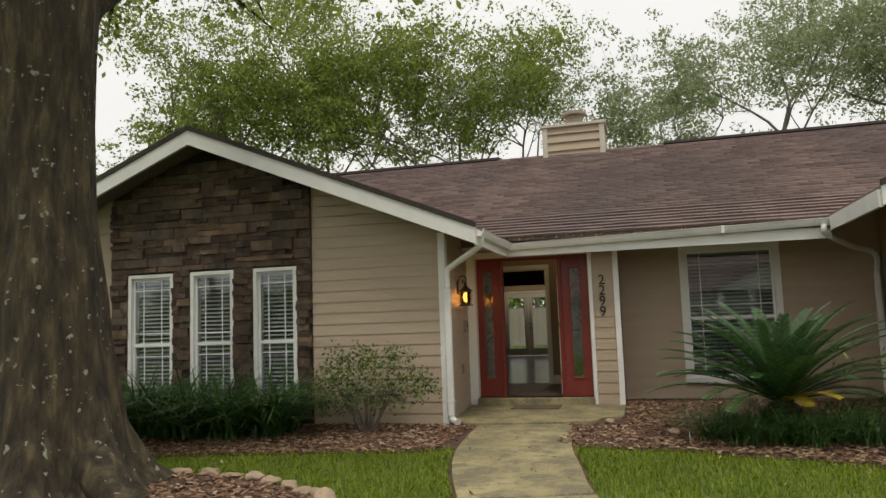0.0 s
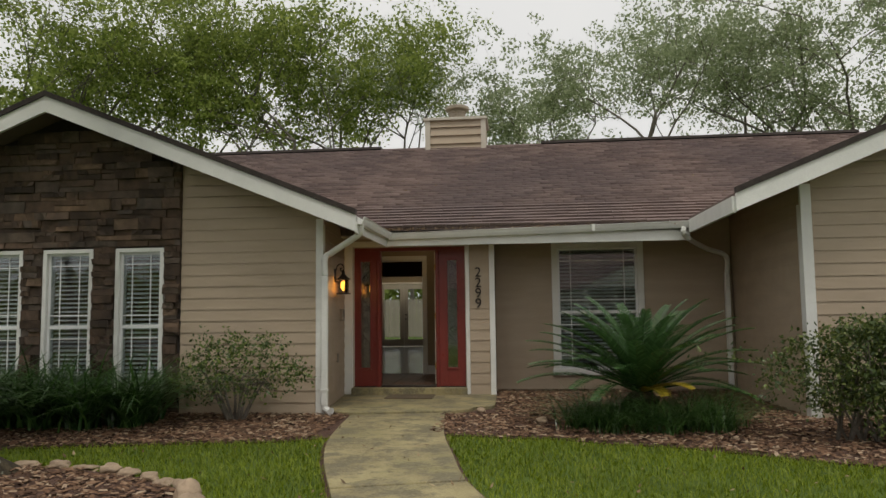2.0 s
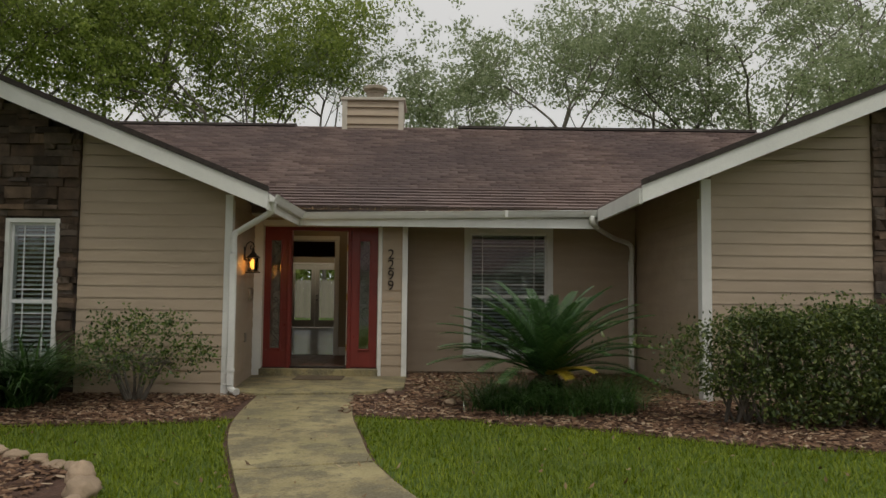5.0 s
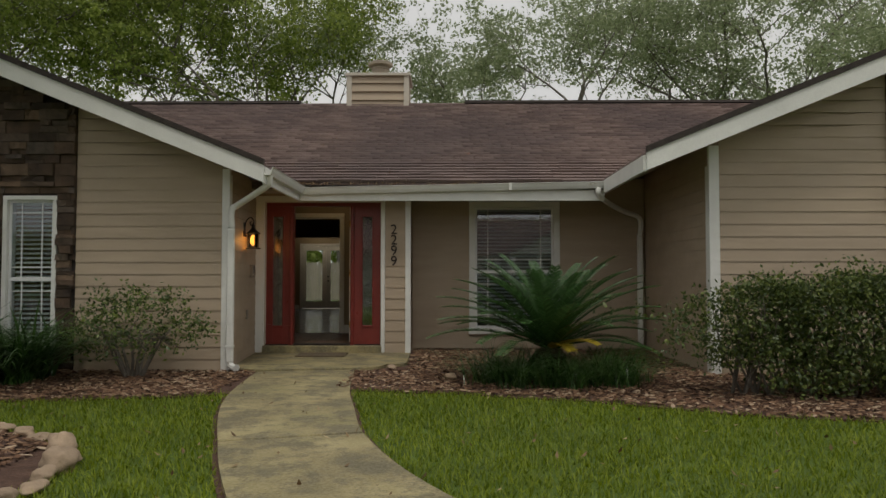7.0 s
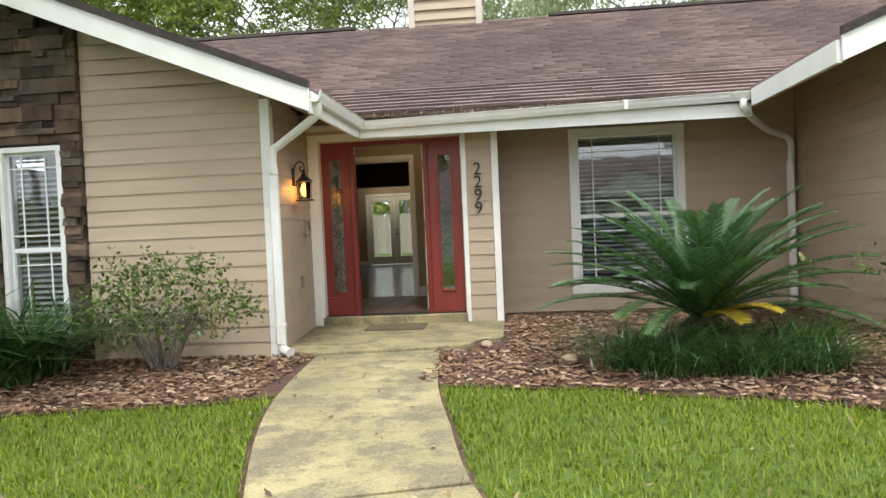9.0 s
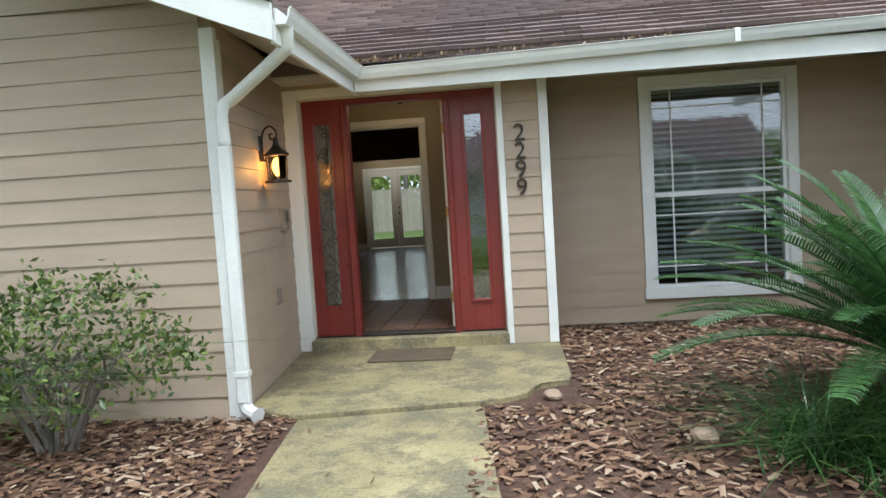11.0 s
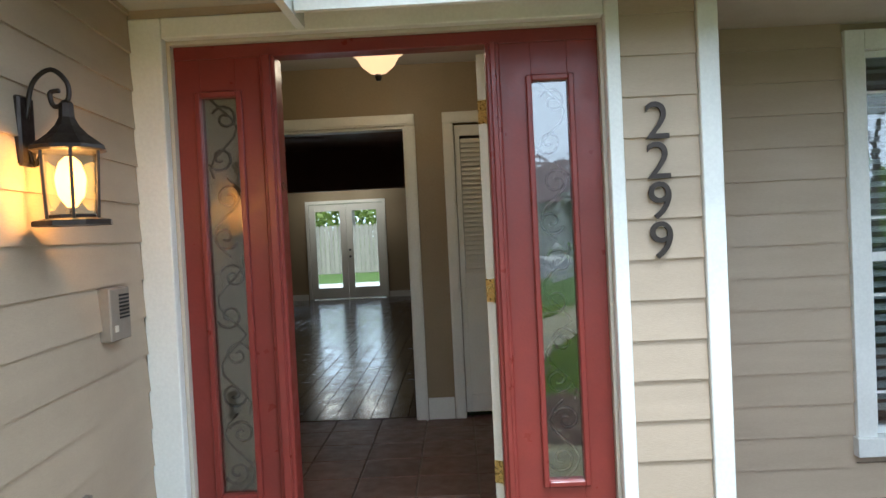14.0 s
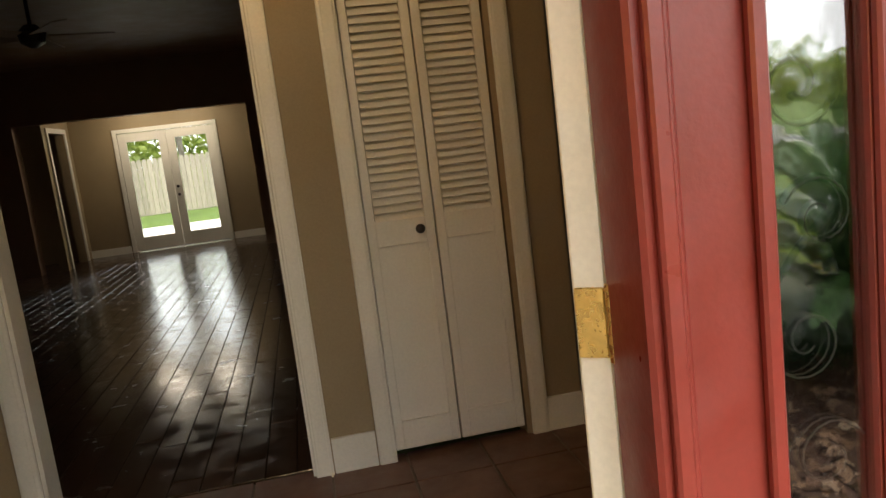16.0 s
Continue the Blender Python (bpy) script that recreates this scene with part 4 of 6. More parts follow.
def lantern():
    L = thing("wall_lantern", porch_x(10.76), 10.76, 1.69, "bronze wall lantern with seeded glass and a lit bulb", "wall lantern")
    wx = porch_x(10.76)
    cx, cy = wx + 0.12, 10.76
    bm = boxes((wx - 0.01, wx + 0.018, cy - 0.035, cy + 0.035, 1.60, 1.78), bevel=0.006)
    part("wall_plate", bm, DARKMETAL, L)
    bm = bmesh.new()
    pts = [(wx + 0.015, cy, 1.72), (wx + 0.035, cy, 1.81), (wx + 0.085, cy, 1.845), (cx + 0.005, cy, 1.81), (cx + 0.005, cy, 1.765), (cx - 0.03, cy, 1.75), (cx - 0.04, cy, 1.785), (cx - 0.015, cy, 1.79)]
    tube(bm, curve_points(pts, 5), 0.0065, 7)
    tube(bm, curve_points([(wx + 0.015, cy, 1.66), (wx + 0.03, cy, 1.60), (wx + 0.05, cy, 1.64)], 5), 0.005, 6)
    part("scroll_arm", bm, DARKMETAL, L, smooth=True)
    bm = bmesh.new()
    lathe(bm, [(0.008, 1.765), (0.018, 1.755), (0.02, 1.72), (0.03, 1.70), (0.052, 1.675), (0.092, 1.645), (0.095, 1.635), (0.085, 1.632)], cx, cy, 8)
    part("roof_cap", bm, DARKMETAL, L)
    bm = bmesh.new()
    lathe(bm, [(0.098, 1.442), (0.098, 1.455), (0.06, 1.462), (0.0605, 1.47)], cx, cy, 8)
    part("base_ring", bm, DARKMETAL, L)
    for k in range(6):
        a = 2 * math.pi * k / 6
        bm = bmesh.new()
        tube(bm, [(cx + 0.068 * math.cos(a), cy + 0.068 * math.sin(a), 1.46), (cx + 0.076 * math.cos(a), cy + 0.076 * math.sin(a), 1.64)], 0.0045, 5)
        part("cage_rib", bm, DARKMETAL, L)
    bm = bmesh.new()
    lathe(bm, [(0.060, 1.465), (0.068, 1.635), (0.066, 1.635), (0.058, 1.465)], cx, cy, 6)
    g = part("glass", bm, CLEAR, L)
    g.visible_shadow = False
    bm = bmesh.new()
    lathe(bm, [(0.012, 1.49), (0.032, 1.52), (0.038, 1.565), (0.026, 1.605), (0.010, 1.62)], cx, cy, 12)
    part("bulb", bm, glow_mat("warm_bulb", (1.0, 0.45, 0.07), 4.5), L, "glowing warm bulb", smooth=True).visible_shadow = False
    bulb = lamp("lantern_light", cx, cy, 1.56, 2.6, 0.03, (1.0, 0.42, 0.08))
    wx = porch_x(11.2)
    B = thing("intercom_box", porch_x(11.2), 11.12, 1.07, "small beige intercom box on the siding", "intercom")
    part("body", boxes((wx - 0.02, wx + 0.04, 11.17, 11.31, 1.08, 1.25), bevel=0.004), BOX, B)
    part("grille", boxes(*[(wx + 0.041, wx + 0.044, 11.23, 11.295, 1.15 + 0.012 * k, 1.156 + 0.012 * k) for k in range(7)]), RUBBER, B)
    part("button", boxes((wx + 0.041, wx + 0.046, 11.19, 11.21, 1.11, 1.13), bevel=0.001), SOFFIT, B)
    O = thing("outdoor_socket", porch_x(10.96), 10.95, 0.55, "grey outdoor socket cover", "socket")
    part("cover", boxes((wx + 0.0, wx + 0.04, 10.92, 11.0, 0.54, 0.66), bevel=0.004), BOX, O)


def digits():
    """House number 2299, one cast numeral above another."""
    for i, ch in enumerate("2299"):
        cu = bpy.data.curves.new("house_number", "FONT")
        cu.body, cu.size, cu.extrude, cu.bevel_depth = ch, 0.195 * K, 0.006, 0.0
        cu.align_x = "CENTER"
        tmp = bpy.data.objects.new("numeral_curve", cu)
        scene.collection.objects.link(tmp)
        me = bpy.data.meshes.new_from_object(tmp)
        bpy.data.objects.remove(tmp)
        bpy.data.curves.remove(cu)
        ob = finish("house_number", me, DARKMETAL, None, "black cast numeral %s of the house number on the siding" % ch, "", "house number", "house numbers")
        ob.matrix_world = pose(-0.462 * K, (DOOR_Y - 0.022) * K, (1.682 - i * 0.146) * K, 90, 0, 0)
        ob.name = "house_number"


def gutters():
    G = thing("gutter", 0.3, EAVE_Y, EAVE_Z, "white metal eaves gutter with leaf litter", "gutter", kind="structure")
    prof = [(0.0, 0.0), (0.0, -0.085), (-0.055, -0.085), (-0.075, -0.045), (-0.085, -0.012), (-0.095, 0.0), (-0.085, 0.004), (-0.072, -0.012), (-0.066, -0.05), (-0.05, -0.075), (-0.01, -0.075), (-0.01, 0.0)]
    bm = bmesh.new()
    prism(bm, [(EAVE_Y - 0.002 + y, EAVE_Z - 0.045 + z) for y, z in prof], 0, -1.79, RW_EAVE + 0.02)
    for v in bm.verts:
        v.co.z += -0.05 if v.co.x < 0 else 0.03
    part("trough", bm, TRIM, G)
    bm = bmesh.new()
    zz = lw_roof(-1.71) - 0.03
    prism(bm, [(-1.705 - y, zz + z) for y, z in prof], 1, RAKE_Y + 0.015, EAVE_Y - 0.0)
    part("trough", bm, TRIM, G)
    part("joint", boxes((1.10, 1.14, EAVE_Y - 0.102, EAVE_Y - 0.003, EAVE_Z - 0.13, EAVE_Z - 0.03), bevel=0.002), TRIM, G)
    part("trim_fascia_west", boxes((-1.735, -1.706, RAKE_Y + 0.015, EAVE_Y + 0.2, lw_roof(-1.71) - 0.21, lw_roof(-1.71) - 0.03)), TRIM, kind="structure")
    part("trim_fascia_main", boxes((-1.70, RW_EAVE, EAVE_Y, EAVE_Y + 0.025, EAVE_Z - 0.26, EAVE_Z - 0.05)), TRIM, kind="structure")
    D = thing("downspout", LW_X, LW_Y, 0.05, "white metal downspout at the porch corner", "downspout", "downspouts")
    z = lw_roof(-1.71) - 0.13
    bm = bmesh.new()
    x, y = LW_X + 0.058, LW_Y - 0.05
    tube(bm, curve_points([(-1.68, RAKE_Y + 0.12, z + 0.03), (-1.69, RAKE_Y + 0.14, z - 0.05), (-1.74, RAKE_Y + 0.18, z - 0.10), (x + 0.08, y + 0.0, z - 0.27), (x, y, z - 0.34), (x, y, z - 0.55)], 5), 0.038, 8)
    part("elbow", bm, TRIM, D, smooth=True)
    bm = boxes((x - 0.038, x + 0.038, y - 0.045, y + 0.012, 0.12, z - 0.55), bevel=0.008)
    part("pipe", bm, TRIM, D)
    bm = bmesh.new()
    tube(bm, curve_points([(x, y, 0.16), (x + 0.01, y - 0.01, 0.08), (x + 0.09, y - 0.06, 0.05)], 4), [0.038] * 8 + [0.05], 8)
    part("shoe", bm, TRIM, D)
    part("strap", boxes((x - 0.045, x + 0.045, y - 0.05, y + 0.015, 0.28, 0.31)), TRIM, D)
    D2 = thing("downspout", RW_X, WIN_Y, 0.05, "white metal downspout in the porch corner", "downspout", "downspouts")
    bm = bmesh.new()
    x2, y2 = RW_X - 0.10, WIN_Y - 0.07
    tube(bm, curve_points([(2.30, EAVE_Y - 0.05, EAVE_Z - 0.10), (2.30, EAVE_Y - 0.05, EAVE_Z - 0.18), (2.42, EAVE_Y + 0.12, EAVE_Z - 0.25), (2.80, y2 - 0.25, EAVE_Z - 0.33), (x2, y2, EAVE_Z - 0.42), (x2, y2, EAVE_Z - 0.7)], 5), 0.036, 8)
    part("elbow", bm, TRIM, D2, smooth=True)
    part("pipe", boxes((x2 - 0.036, x2 + 0.036, y2 - 0.03, y2 + 0.03, 0.08, EAVE_Z - 0.66), bevel=0.008), TRIM, D2)


def chimney():
    C = thing("chimney", -1.07, 15.8, 4.1, "beige lap-sided chimney with a round metal cap", "chimney")
    x0, x1, y0, y1, z0, z1 = -1.675, -0.475, 15.39, 16.3, 4.1, 5.01
    part("core", boxes((x0 + 0.02, x1 - 0.02, y0 + 0.02, y1, z0, z1 - 0.04)), SIDING, C)
    for i in range(5):
        a = z0 + 0.06 + i * 0.165
        bm = bmesh.new()
        prism(bm, [(y0 - 0.045, a), (y0 - 0.005, a + 0.163), (y0 + 0.02, a + 0.163), (y0 + 0.02, a)], 0, x0 + 0.10, x1 - 0.10)
        part("siding_board", bm, SIDING, C)
    for a in (x0, x1 - 0.10):
        part("corner_board", boxes((a, a + 0.10, y0 - 0.05, y0 + 0.018, z0, z1 - 0.05), bevel=0.003), SOFFIT, C)
    part("crown", boxes((x0 - 0.03, x1 + 0.03, y0 - 0.08, y1 + 0.02, z1 - 0.055, z1), bevel=0.005), SOFFIT, C)
    bm = bmesh.new()
    cx, cy = (x0 + x1) / 2, 15.85
    lathe(bm, [(0.26, z1 + 0.002), (0.24, z1 + 0.05), (0.17, z1 + 0.07), (0.17, z1 + 0.19), (0.185, z1 + 0.20), (0.185, z1 + 0.22)], cx, cy, 20)
    part("flue", bm, simple("galvanised_metal", (0.30, 0.25, 0.19), 0.55, 0.5), C, smooth=False)
    bm = bmesh.new()
    lathe(bm, [(0.15, z1 + 0.222), (0.15, z1 + 0.26), (0.245, z1 + 0.275), (0.245, z1 + 0.33), (0.20, z1 + 0.35), (0.02, z1 + 0.365)], cx, cy, 20)
    part("cap", bm, simple("weathered_cap_metal", (0.34, 0.29, 0.22), 0.6, 0.3), C, "weathered beige metal cap")


def ledgestones(name, x0, x1, y, z0, top, holes, seed, zmax):
    """Courses of rough ledgestone round the windows, each stone a block of its own."""
    rnd = random.Random(seed)
    th = thing(name, (x0 + x1) / 2, y, z0, "dark brown stacked ledgestone veneer", "stone veneer", kind="structure")
    bm = wall_cells(bmesh.new(), "x", x0, x1, y + 0.0, y + 0.018, z0, 2.4, holes)
    prism(bm, [(x0, 2.4), (x1, 2.4), (x1, top(x1) - 0.12)] + ([(LW_APEX, LW_Z - 0.12)] if x0 < LW_APEX < x1 else [(RW_APEX, RW_Z - 0.12)]) + [(x0, top(x0) - 0.12)], 1, y, y + 0.018)
    part("mortar", bm, MORTAR, th)
    shapes = []
    for k in range(14):
        b = bmesh.new()
        box(b, -0.5, 0.5, -1, 0, -0.5, 0.5)
        bmesh.ops.subdivide_edges(b, edges=[e for e in b.edges if abs((e.verts[0].co - e.verts[1].co).x) > 0.5], cuts=2)
        for v in b.verts:
            if v.co.y < -0.5:
                v.co.y += rnd.uniform(-0.35, 0.25)
                v.co.x += rnd.uniform(-0.02, 0.02) if abs(v.co.x) > 0.4 else rnd.uniform(-0.08, 0.08)
                v.co.z *= rnd.uniform(0.84, 0.97)
        bmesh.ops.recalc_face_normals(b, faces=b.faces)
        me = bpy.data.meshes.new("stone")
        b.to_mesh(me)
        b.free()
        me.materials.append(STONE)
        shapes.append(me)
    z = z0
    off = Vector(origin_of(th))
    while z < zmax:
        h = rnd.choice((0.075, 0.10, 0.125, 0.15))
        x = x0 + rnd.uniform(-0.1, 0)
        while x < x1:
            w = rnd.uniform(0.14, 0.48)
            a, b = max(x, x0), min(x + w, x1)
            x += w
            for c, d in cut(a, b, [(q[0], q[1]) for q in holes if z + h > q[2] + 0.01 and z < q[3] - 0.01]):
                if d - c < 0.04 or z + h > min(top(c), top(d)) - 0.13:
                    if d - c < 0.04 or z + h * 0.4 > min(top(c), top(d)) - 0.15:
                        continue
                bits = [(c, d, z, h)]
                if rnd.random() < 0.35 and h > 0.09:
                    q = h * rnd.uniform(0.35, 0.65)
                    m = c + (d - c) * rnd.uniform(0.3, 0.7)
                    bits = [(c, d, z, q), (c, m, z + q, h - q), (m, d, z + q, h - q)] if d - c > 0.22 else [(c, d, z, q), (c, d, z + q, h - q)]
                for p, r, zz, hh in bits:
                    ob = new("stone", rnd.choice(shapes))
                    ob.parent = th
                    ob.scale = ((r - p - 0.003) * K, rnd.uniform(0.018, 0.07) * K, (hh + rnd.uniform(-0.002, 0.008)) * K)
                    ob.location = Vector(((p + r) / 2 * K, y * K, (zz + hh / 2) * K)) - off
        z += h
    return th


def leaves(name, centers, spread, per, size, material, parent=None, seed=1, aspect=0.5, kind="", label="", flat=0.0, **tags):
    """Small folded leaves scattered round the given places."""
    g = np.random.default_rng(seed)
    c = np.repeat(np.asarray(centers, float), per, 0)
    n = len(c)
    sp = np.repeat(np.broadcast_to(np.asarray(spread, float), (len(centers), 3)) if np.ndim(spread) < 2 else np.asarray(spread), per, 0)
    c = c + g.normal(0, 1, (n, 3)).clip(-1.7, 1.7) * sp
    a = g.normal(0, 1, (n, 3))
    a[:, 2] -= 0.3
    a /= np.linalg.norm(a, axis=1)[:, None]
    b = np.cross(a, g.normal(0, 1, (n, 3)) * (1 - flat) + np.array([0, 0, 1]) * flat)
    b /= np.linalg.norm(b, axis=1)[:, None] + 1e-9
    s = size * g.uniform(0.6, 1.3, n)[:, None]
    nrm = np.cross(a, b)
    p0, p2 = c - a * s * 0.5, c + a * s * 0.5
    p1, p3 = c + b * s * aspect * 0.5 + nrm * s * 0.08, c - b * s * aspect * 0.5 + nrm * s * 0.08
    v = np.stack([p0, p1, p2, p3], 1).reshape(-1, 3)
    k = np.arange(n)[:, None] * 4
    f = np.concatenate([k + [0, 1, 2], k + [0, 2, 3]], 0)
    return raw(name, v, f, material, parent, label, kind, **tags)


def tree(x, y, h, crown_w, base, seed, r=0.18, leaf=None, size=0.16, per=55, trunk_h=0.35, bark=None, label="", lean=0.1, droop=0.0, group="trees behind the house", gap=1.0, name="tree"):
    """A tapered trunk that forks into limbs, with leaf clumps round the twigs."""
    rnd = random.Random(seed)
    T = thing(name, x, y, 0, label, "tree", group)
    bm = bmesh.new()
    tips = []

    def grow(p, d, length, rad, depth):
        pts, q, dd = [p.copy()], p.copy(), d.copy()
        steps = 4
        for _ in range(steps):
            dd = (dd + Vector((rnd.uniform(-1, 1), rnd.uniform(-1, 1), rnd.uniform(-0.5, 0.7))) * 0.22).normalized()
            q = q + dd * length / steps
            pts.append(q.copy())
        tube(bm, pts, [rad * (1 - 0.45 * i / steps) for i in range(steps + 1)], 6 if depth < 2 else 4, cap=False)
        if depth >= 2:
            tips.append(pts[-1])
            tips.append(pts[2])
        if depth >= 4:
            return
        for _ in range(3 if depth else 5):
            k = rnd.choice((2, 3, 4))
            az, el = rnd.uniform(0, 2 * math.pi), rnd.uniform(-0.1, 0.75) - droop * depth * 0.2
            side = Vector((math.cos(az) * math.cos(el), math.sin(az) * math.cos(el), math.sin(el)))
            nd = (dd * 0.55 + side).normalized()
            grow(pts[k], nd, length * rnd.uniform(0.55, 0.8), rad * 0.5, depth + 1)

    d0 = Vector((rnd.uniform(-lean, lean), rnd.uniform(-lean, lean), 1)).normalized()
    th = h * trunk_h
    tube(bm, [(x, y, -0.1), (x, y, 0.4), (x + d0.x * th, y + d0.y * th, th)], [r * 1.5, r, r * 0.8], 8, cap=False)
    top = Vector((x + d0.x * th, y + d0.y * th, th))
    span = (h - th) * 0.46
    grow(top, d0, span, r * 0.75, 0)
    if rnd.random() < 0.8:
        grow(top, (d0 + Vector((rnd.uniform(-1, 1), rnd.uniform(-0.6, 0.6), 0.3))).normalized(), span * 0.9, r * 0.6, 1)
    part("trunk", bm, bark or BARK_FAR, T, "grey bark trunk and limbs", smooth=True)
    tips = [t for t in tips if rnd.random() < gap]
    sp = 0.040 * h
    g = np.random.default_rng(seed)
    sub = np.repeat(np.array([tuple(t) for t in tips]), 2, 0)
    sub = sub + g.normal(0, 1, sub.shape).clip(-1.6, 1.6) * (sp, sp, sp * 0.7)
    leaves("crown", sub, (sp * 0.40, sp * 0.40, sp * 0.22), per // 2, size, leaf or LEAF_OAK, T, seed, 0.6)
    return T


def big_oak():
    """The rough trunk beside the path, with its root flare and leafy boughs above."""
    cx, cy = TREE_C
    T = thing("oak_tree", cx, cy, 0, "large oak with deeply furrowed lichen-spotted bark", "tree")
    g = random.Random(4)
    bm = bmesh.new()
    levels = [(-0.1, 0.86), (0.03, 0.73), (0.12, 0.63), (0.28, 0.56), (0.5, 0.49), (0.9, 0.45), (1.5, 0.42), (2.2, 0.385), (3.0, 0.375), (3.6, 0.385), (4.1, 0.42)]
    n = 40
    rings = []
    for z, r in levels:
        ring = []
        for k in range(n):
            a = 2 * math.pi * k / n
            flare = max(0.0, 1 - z / 0.7)
            rr = r * (1 + 0.16 * flare * math.cos(6 * a + 1) + 0.05 * noise.noise(Vector((math.cos(a) * 3, math.sin(a) * 3, z * 0.8))))
            rr += 0.018 * math.cos(13 * a + 2 * math.sin(z * 2)) + 0.012 * g.uniform(-1, 1)
            ring.append(bm.verts.new((cx + rr * math.cos(a) - 0.10 * min(z, 2.4) - 0.03 * max(z - 2.4, 0), cy + rr * math.sin(a), z)))
        rings.append(ring)
    for a, b in zip(rings, rings[1:]):
        for k in range(n):
            bm.faces.new((a[k], a[(k + 1) % n], b[(k + 1) % n], b[k]))
    bm.faces.new(rings[-1])
    tube(bm, curve_points([(cx + 0.45, cy - 0.15, 0.22), (cx + 0.8, cy - 0.35, 0.06), (cx + 1.15, cy - 0.45, 0.02), (cx + 1.5, cy - 0.5, -0.05)], 4), [0.2, 0.17, 0.15, 0.13, 0.11, 0.1, 0.09, 0.08, 0.07, 0.06, 0.05, 0.04, 0.03], 8)
    tips = []
    rnd = random.Random(11)
    boughs = [((0.55, 0.3, 1.5), 3.4), ((0.35, 0.8, 1.5), 3.6), ((-0.7, 0.4, 1.4), 3.4), ((0.1, -0.8, 1.6), 3.2), ((0.1, 0.2, 1.2), 3.8), ((-0.5, -0.6, 1.4), 3.2)]
    for d, L in boughs:
        p = Vector((cx - 0.28, cy, 3.7))
        dd = Vector(d).normalized()
        pts = [p.copy()]
        for i in range(6):
            dd = (dd + Vector((rnd.uniform(-0.2, 0.2), rnd.uniform(-0.2, 0.2), rnd.uniform(-0.25, 0.1)))).normalized()
            p = p + dd * L / 6
            pts.append(p.copy())
        tube(bm, pts, [0.24 - 0.032 * i for i in range(7)], 8, cap=False)
        for q in pts[2:]:
            for _ in range(4):
                e = Vector((rnd.uniform(-1, 1), rnd.uniform(-1, 1), rnd.uniform(-0.3, 0.8))).normalized()
                m1, m2 = q + e * 0.5, q + e * rnd.uniform(0.9, 1.3) + Vector((0, 0, -0.08))
                tube(bm, [q, m1, m2], [0.04, 0.025, 0.012], 5, cap=False)
                tips += [m1, m2]
    part("trunk", bm, BARK, T, "dark furrowed bark with pale lichen spots", smooth=True)
    # low twigs that hang before the house
    hang = [(-3.0 + 0.33 * i + rnd.uniform(-0.2, 0.2), 6.3 + rnd.uniform(-0.6, 0.6), 3.78 + rnd.uniform(-0.05, 0.35)) for i in range(9)]
    leaves("crown", [tuple(t) for t in tips] + hang, (0.20, 0.20, 0.13), 60, 0.085, LEAF_OAK, T, 5, 0.5)
    return T


def shrub(name, x, y, w, d, h, seed, leaf, stems=9, n=260, per=12, size=0.055, label="", bare=0.35, group="", spread=0.06):
    """A bush of forking stems with leaves, thick at the outside."""
    rnd = random.Random(seed)
    S = thing(name, x, y, 0, label, "shrub", group)
    bm = bmesh.new()
    pts = []
    for i in range(n):
        while True:
            u, v, t = rnd.uniform(-1, 1), rnd.uniform(-1, 1), rnd.uniform(bare, 1)
            s = (t - bare) / (1 - bare)
            r = math.sqrt(u * u + v * v)
            lim = 0.55 + 0.5 * math.sin(min(1, s * 1.2 + 0.15) * math.pi * 0.78)
            if r < lim and (r > lim * 0.55 or s > 0.7):
                break
        k = 1 + 0.16 * noise.noise(Vector((u * 3 + seed, v * 3, t * 3)))
        pts.append(Vector((x + u * w / 2 * k, y + v * d / 2 * k, h * t * k * (1 - 0.10 * r))))
    for i in range(stems):
        a = 2 * math.pi * i / stems + rnd.uniform(-0.3, 0.3)
        base = Vector((x + 0.07 * math.cos(a), y + 0.07 * math.sin(a), -0.02))
        mid = Vector((x + 0.2 * w * math.cos(a), y + 0.2 * d * math.sin(a), h * 0.42))
        tube(bm, [base, (base + mid) / 2 + Vector((rnd.uniform(-0.03, 0.03), rnd.uniform(-0.03, 0.03), 0)), mid], [0.02, 0.015, 0.011], 5, cap=False)
        near = sorted(pts, key=lambda p: (p - mid).length + rnd.uniform(0, 0.3))[:max(6, n // (stems * 3))]
        for p in near:
            tube(bm, [mid, (mid + p) / 2 + Vector((rnd.uniform(-0.04, 0.04), rnd.uniform(-0.04, 0.04), 0.02)), p], [0.008, 0.006, 0.003], 4, cap=False)
    part("stem_framework", bm, BARK_FAR, S, "thin grey-brown stems")
    leaves("foliage", [tuple(p) for p in pts], (spread, spread, spread * 0.9), per, size, leaf, S, seed, 0.5)
    return S


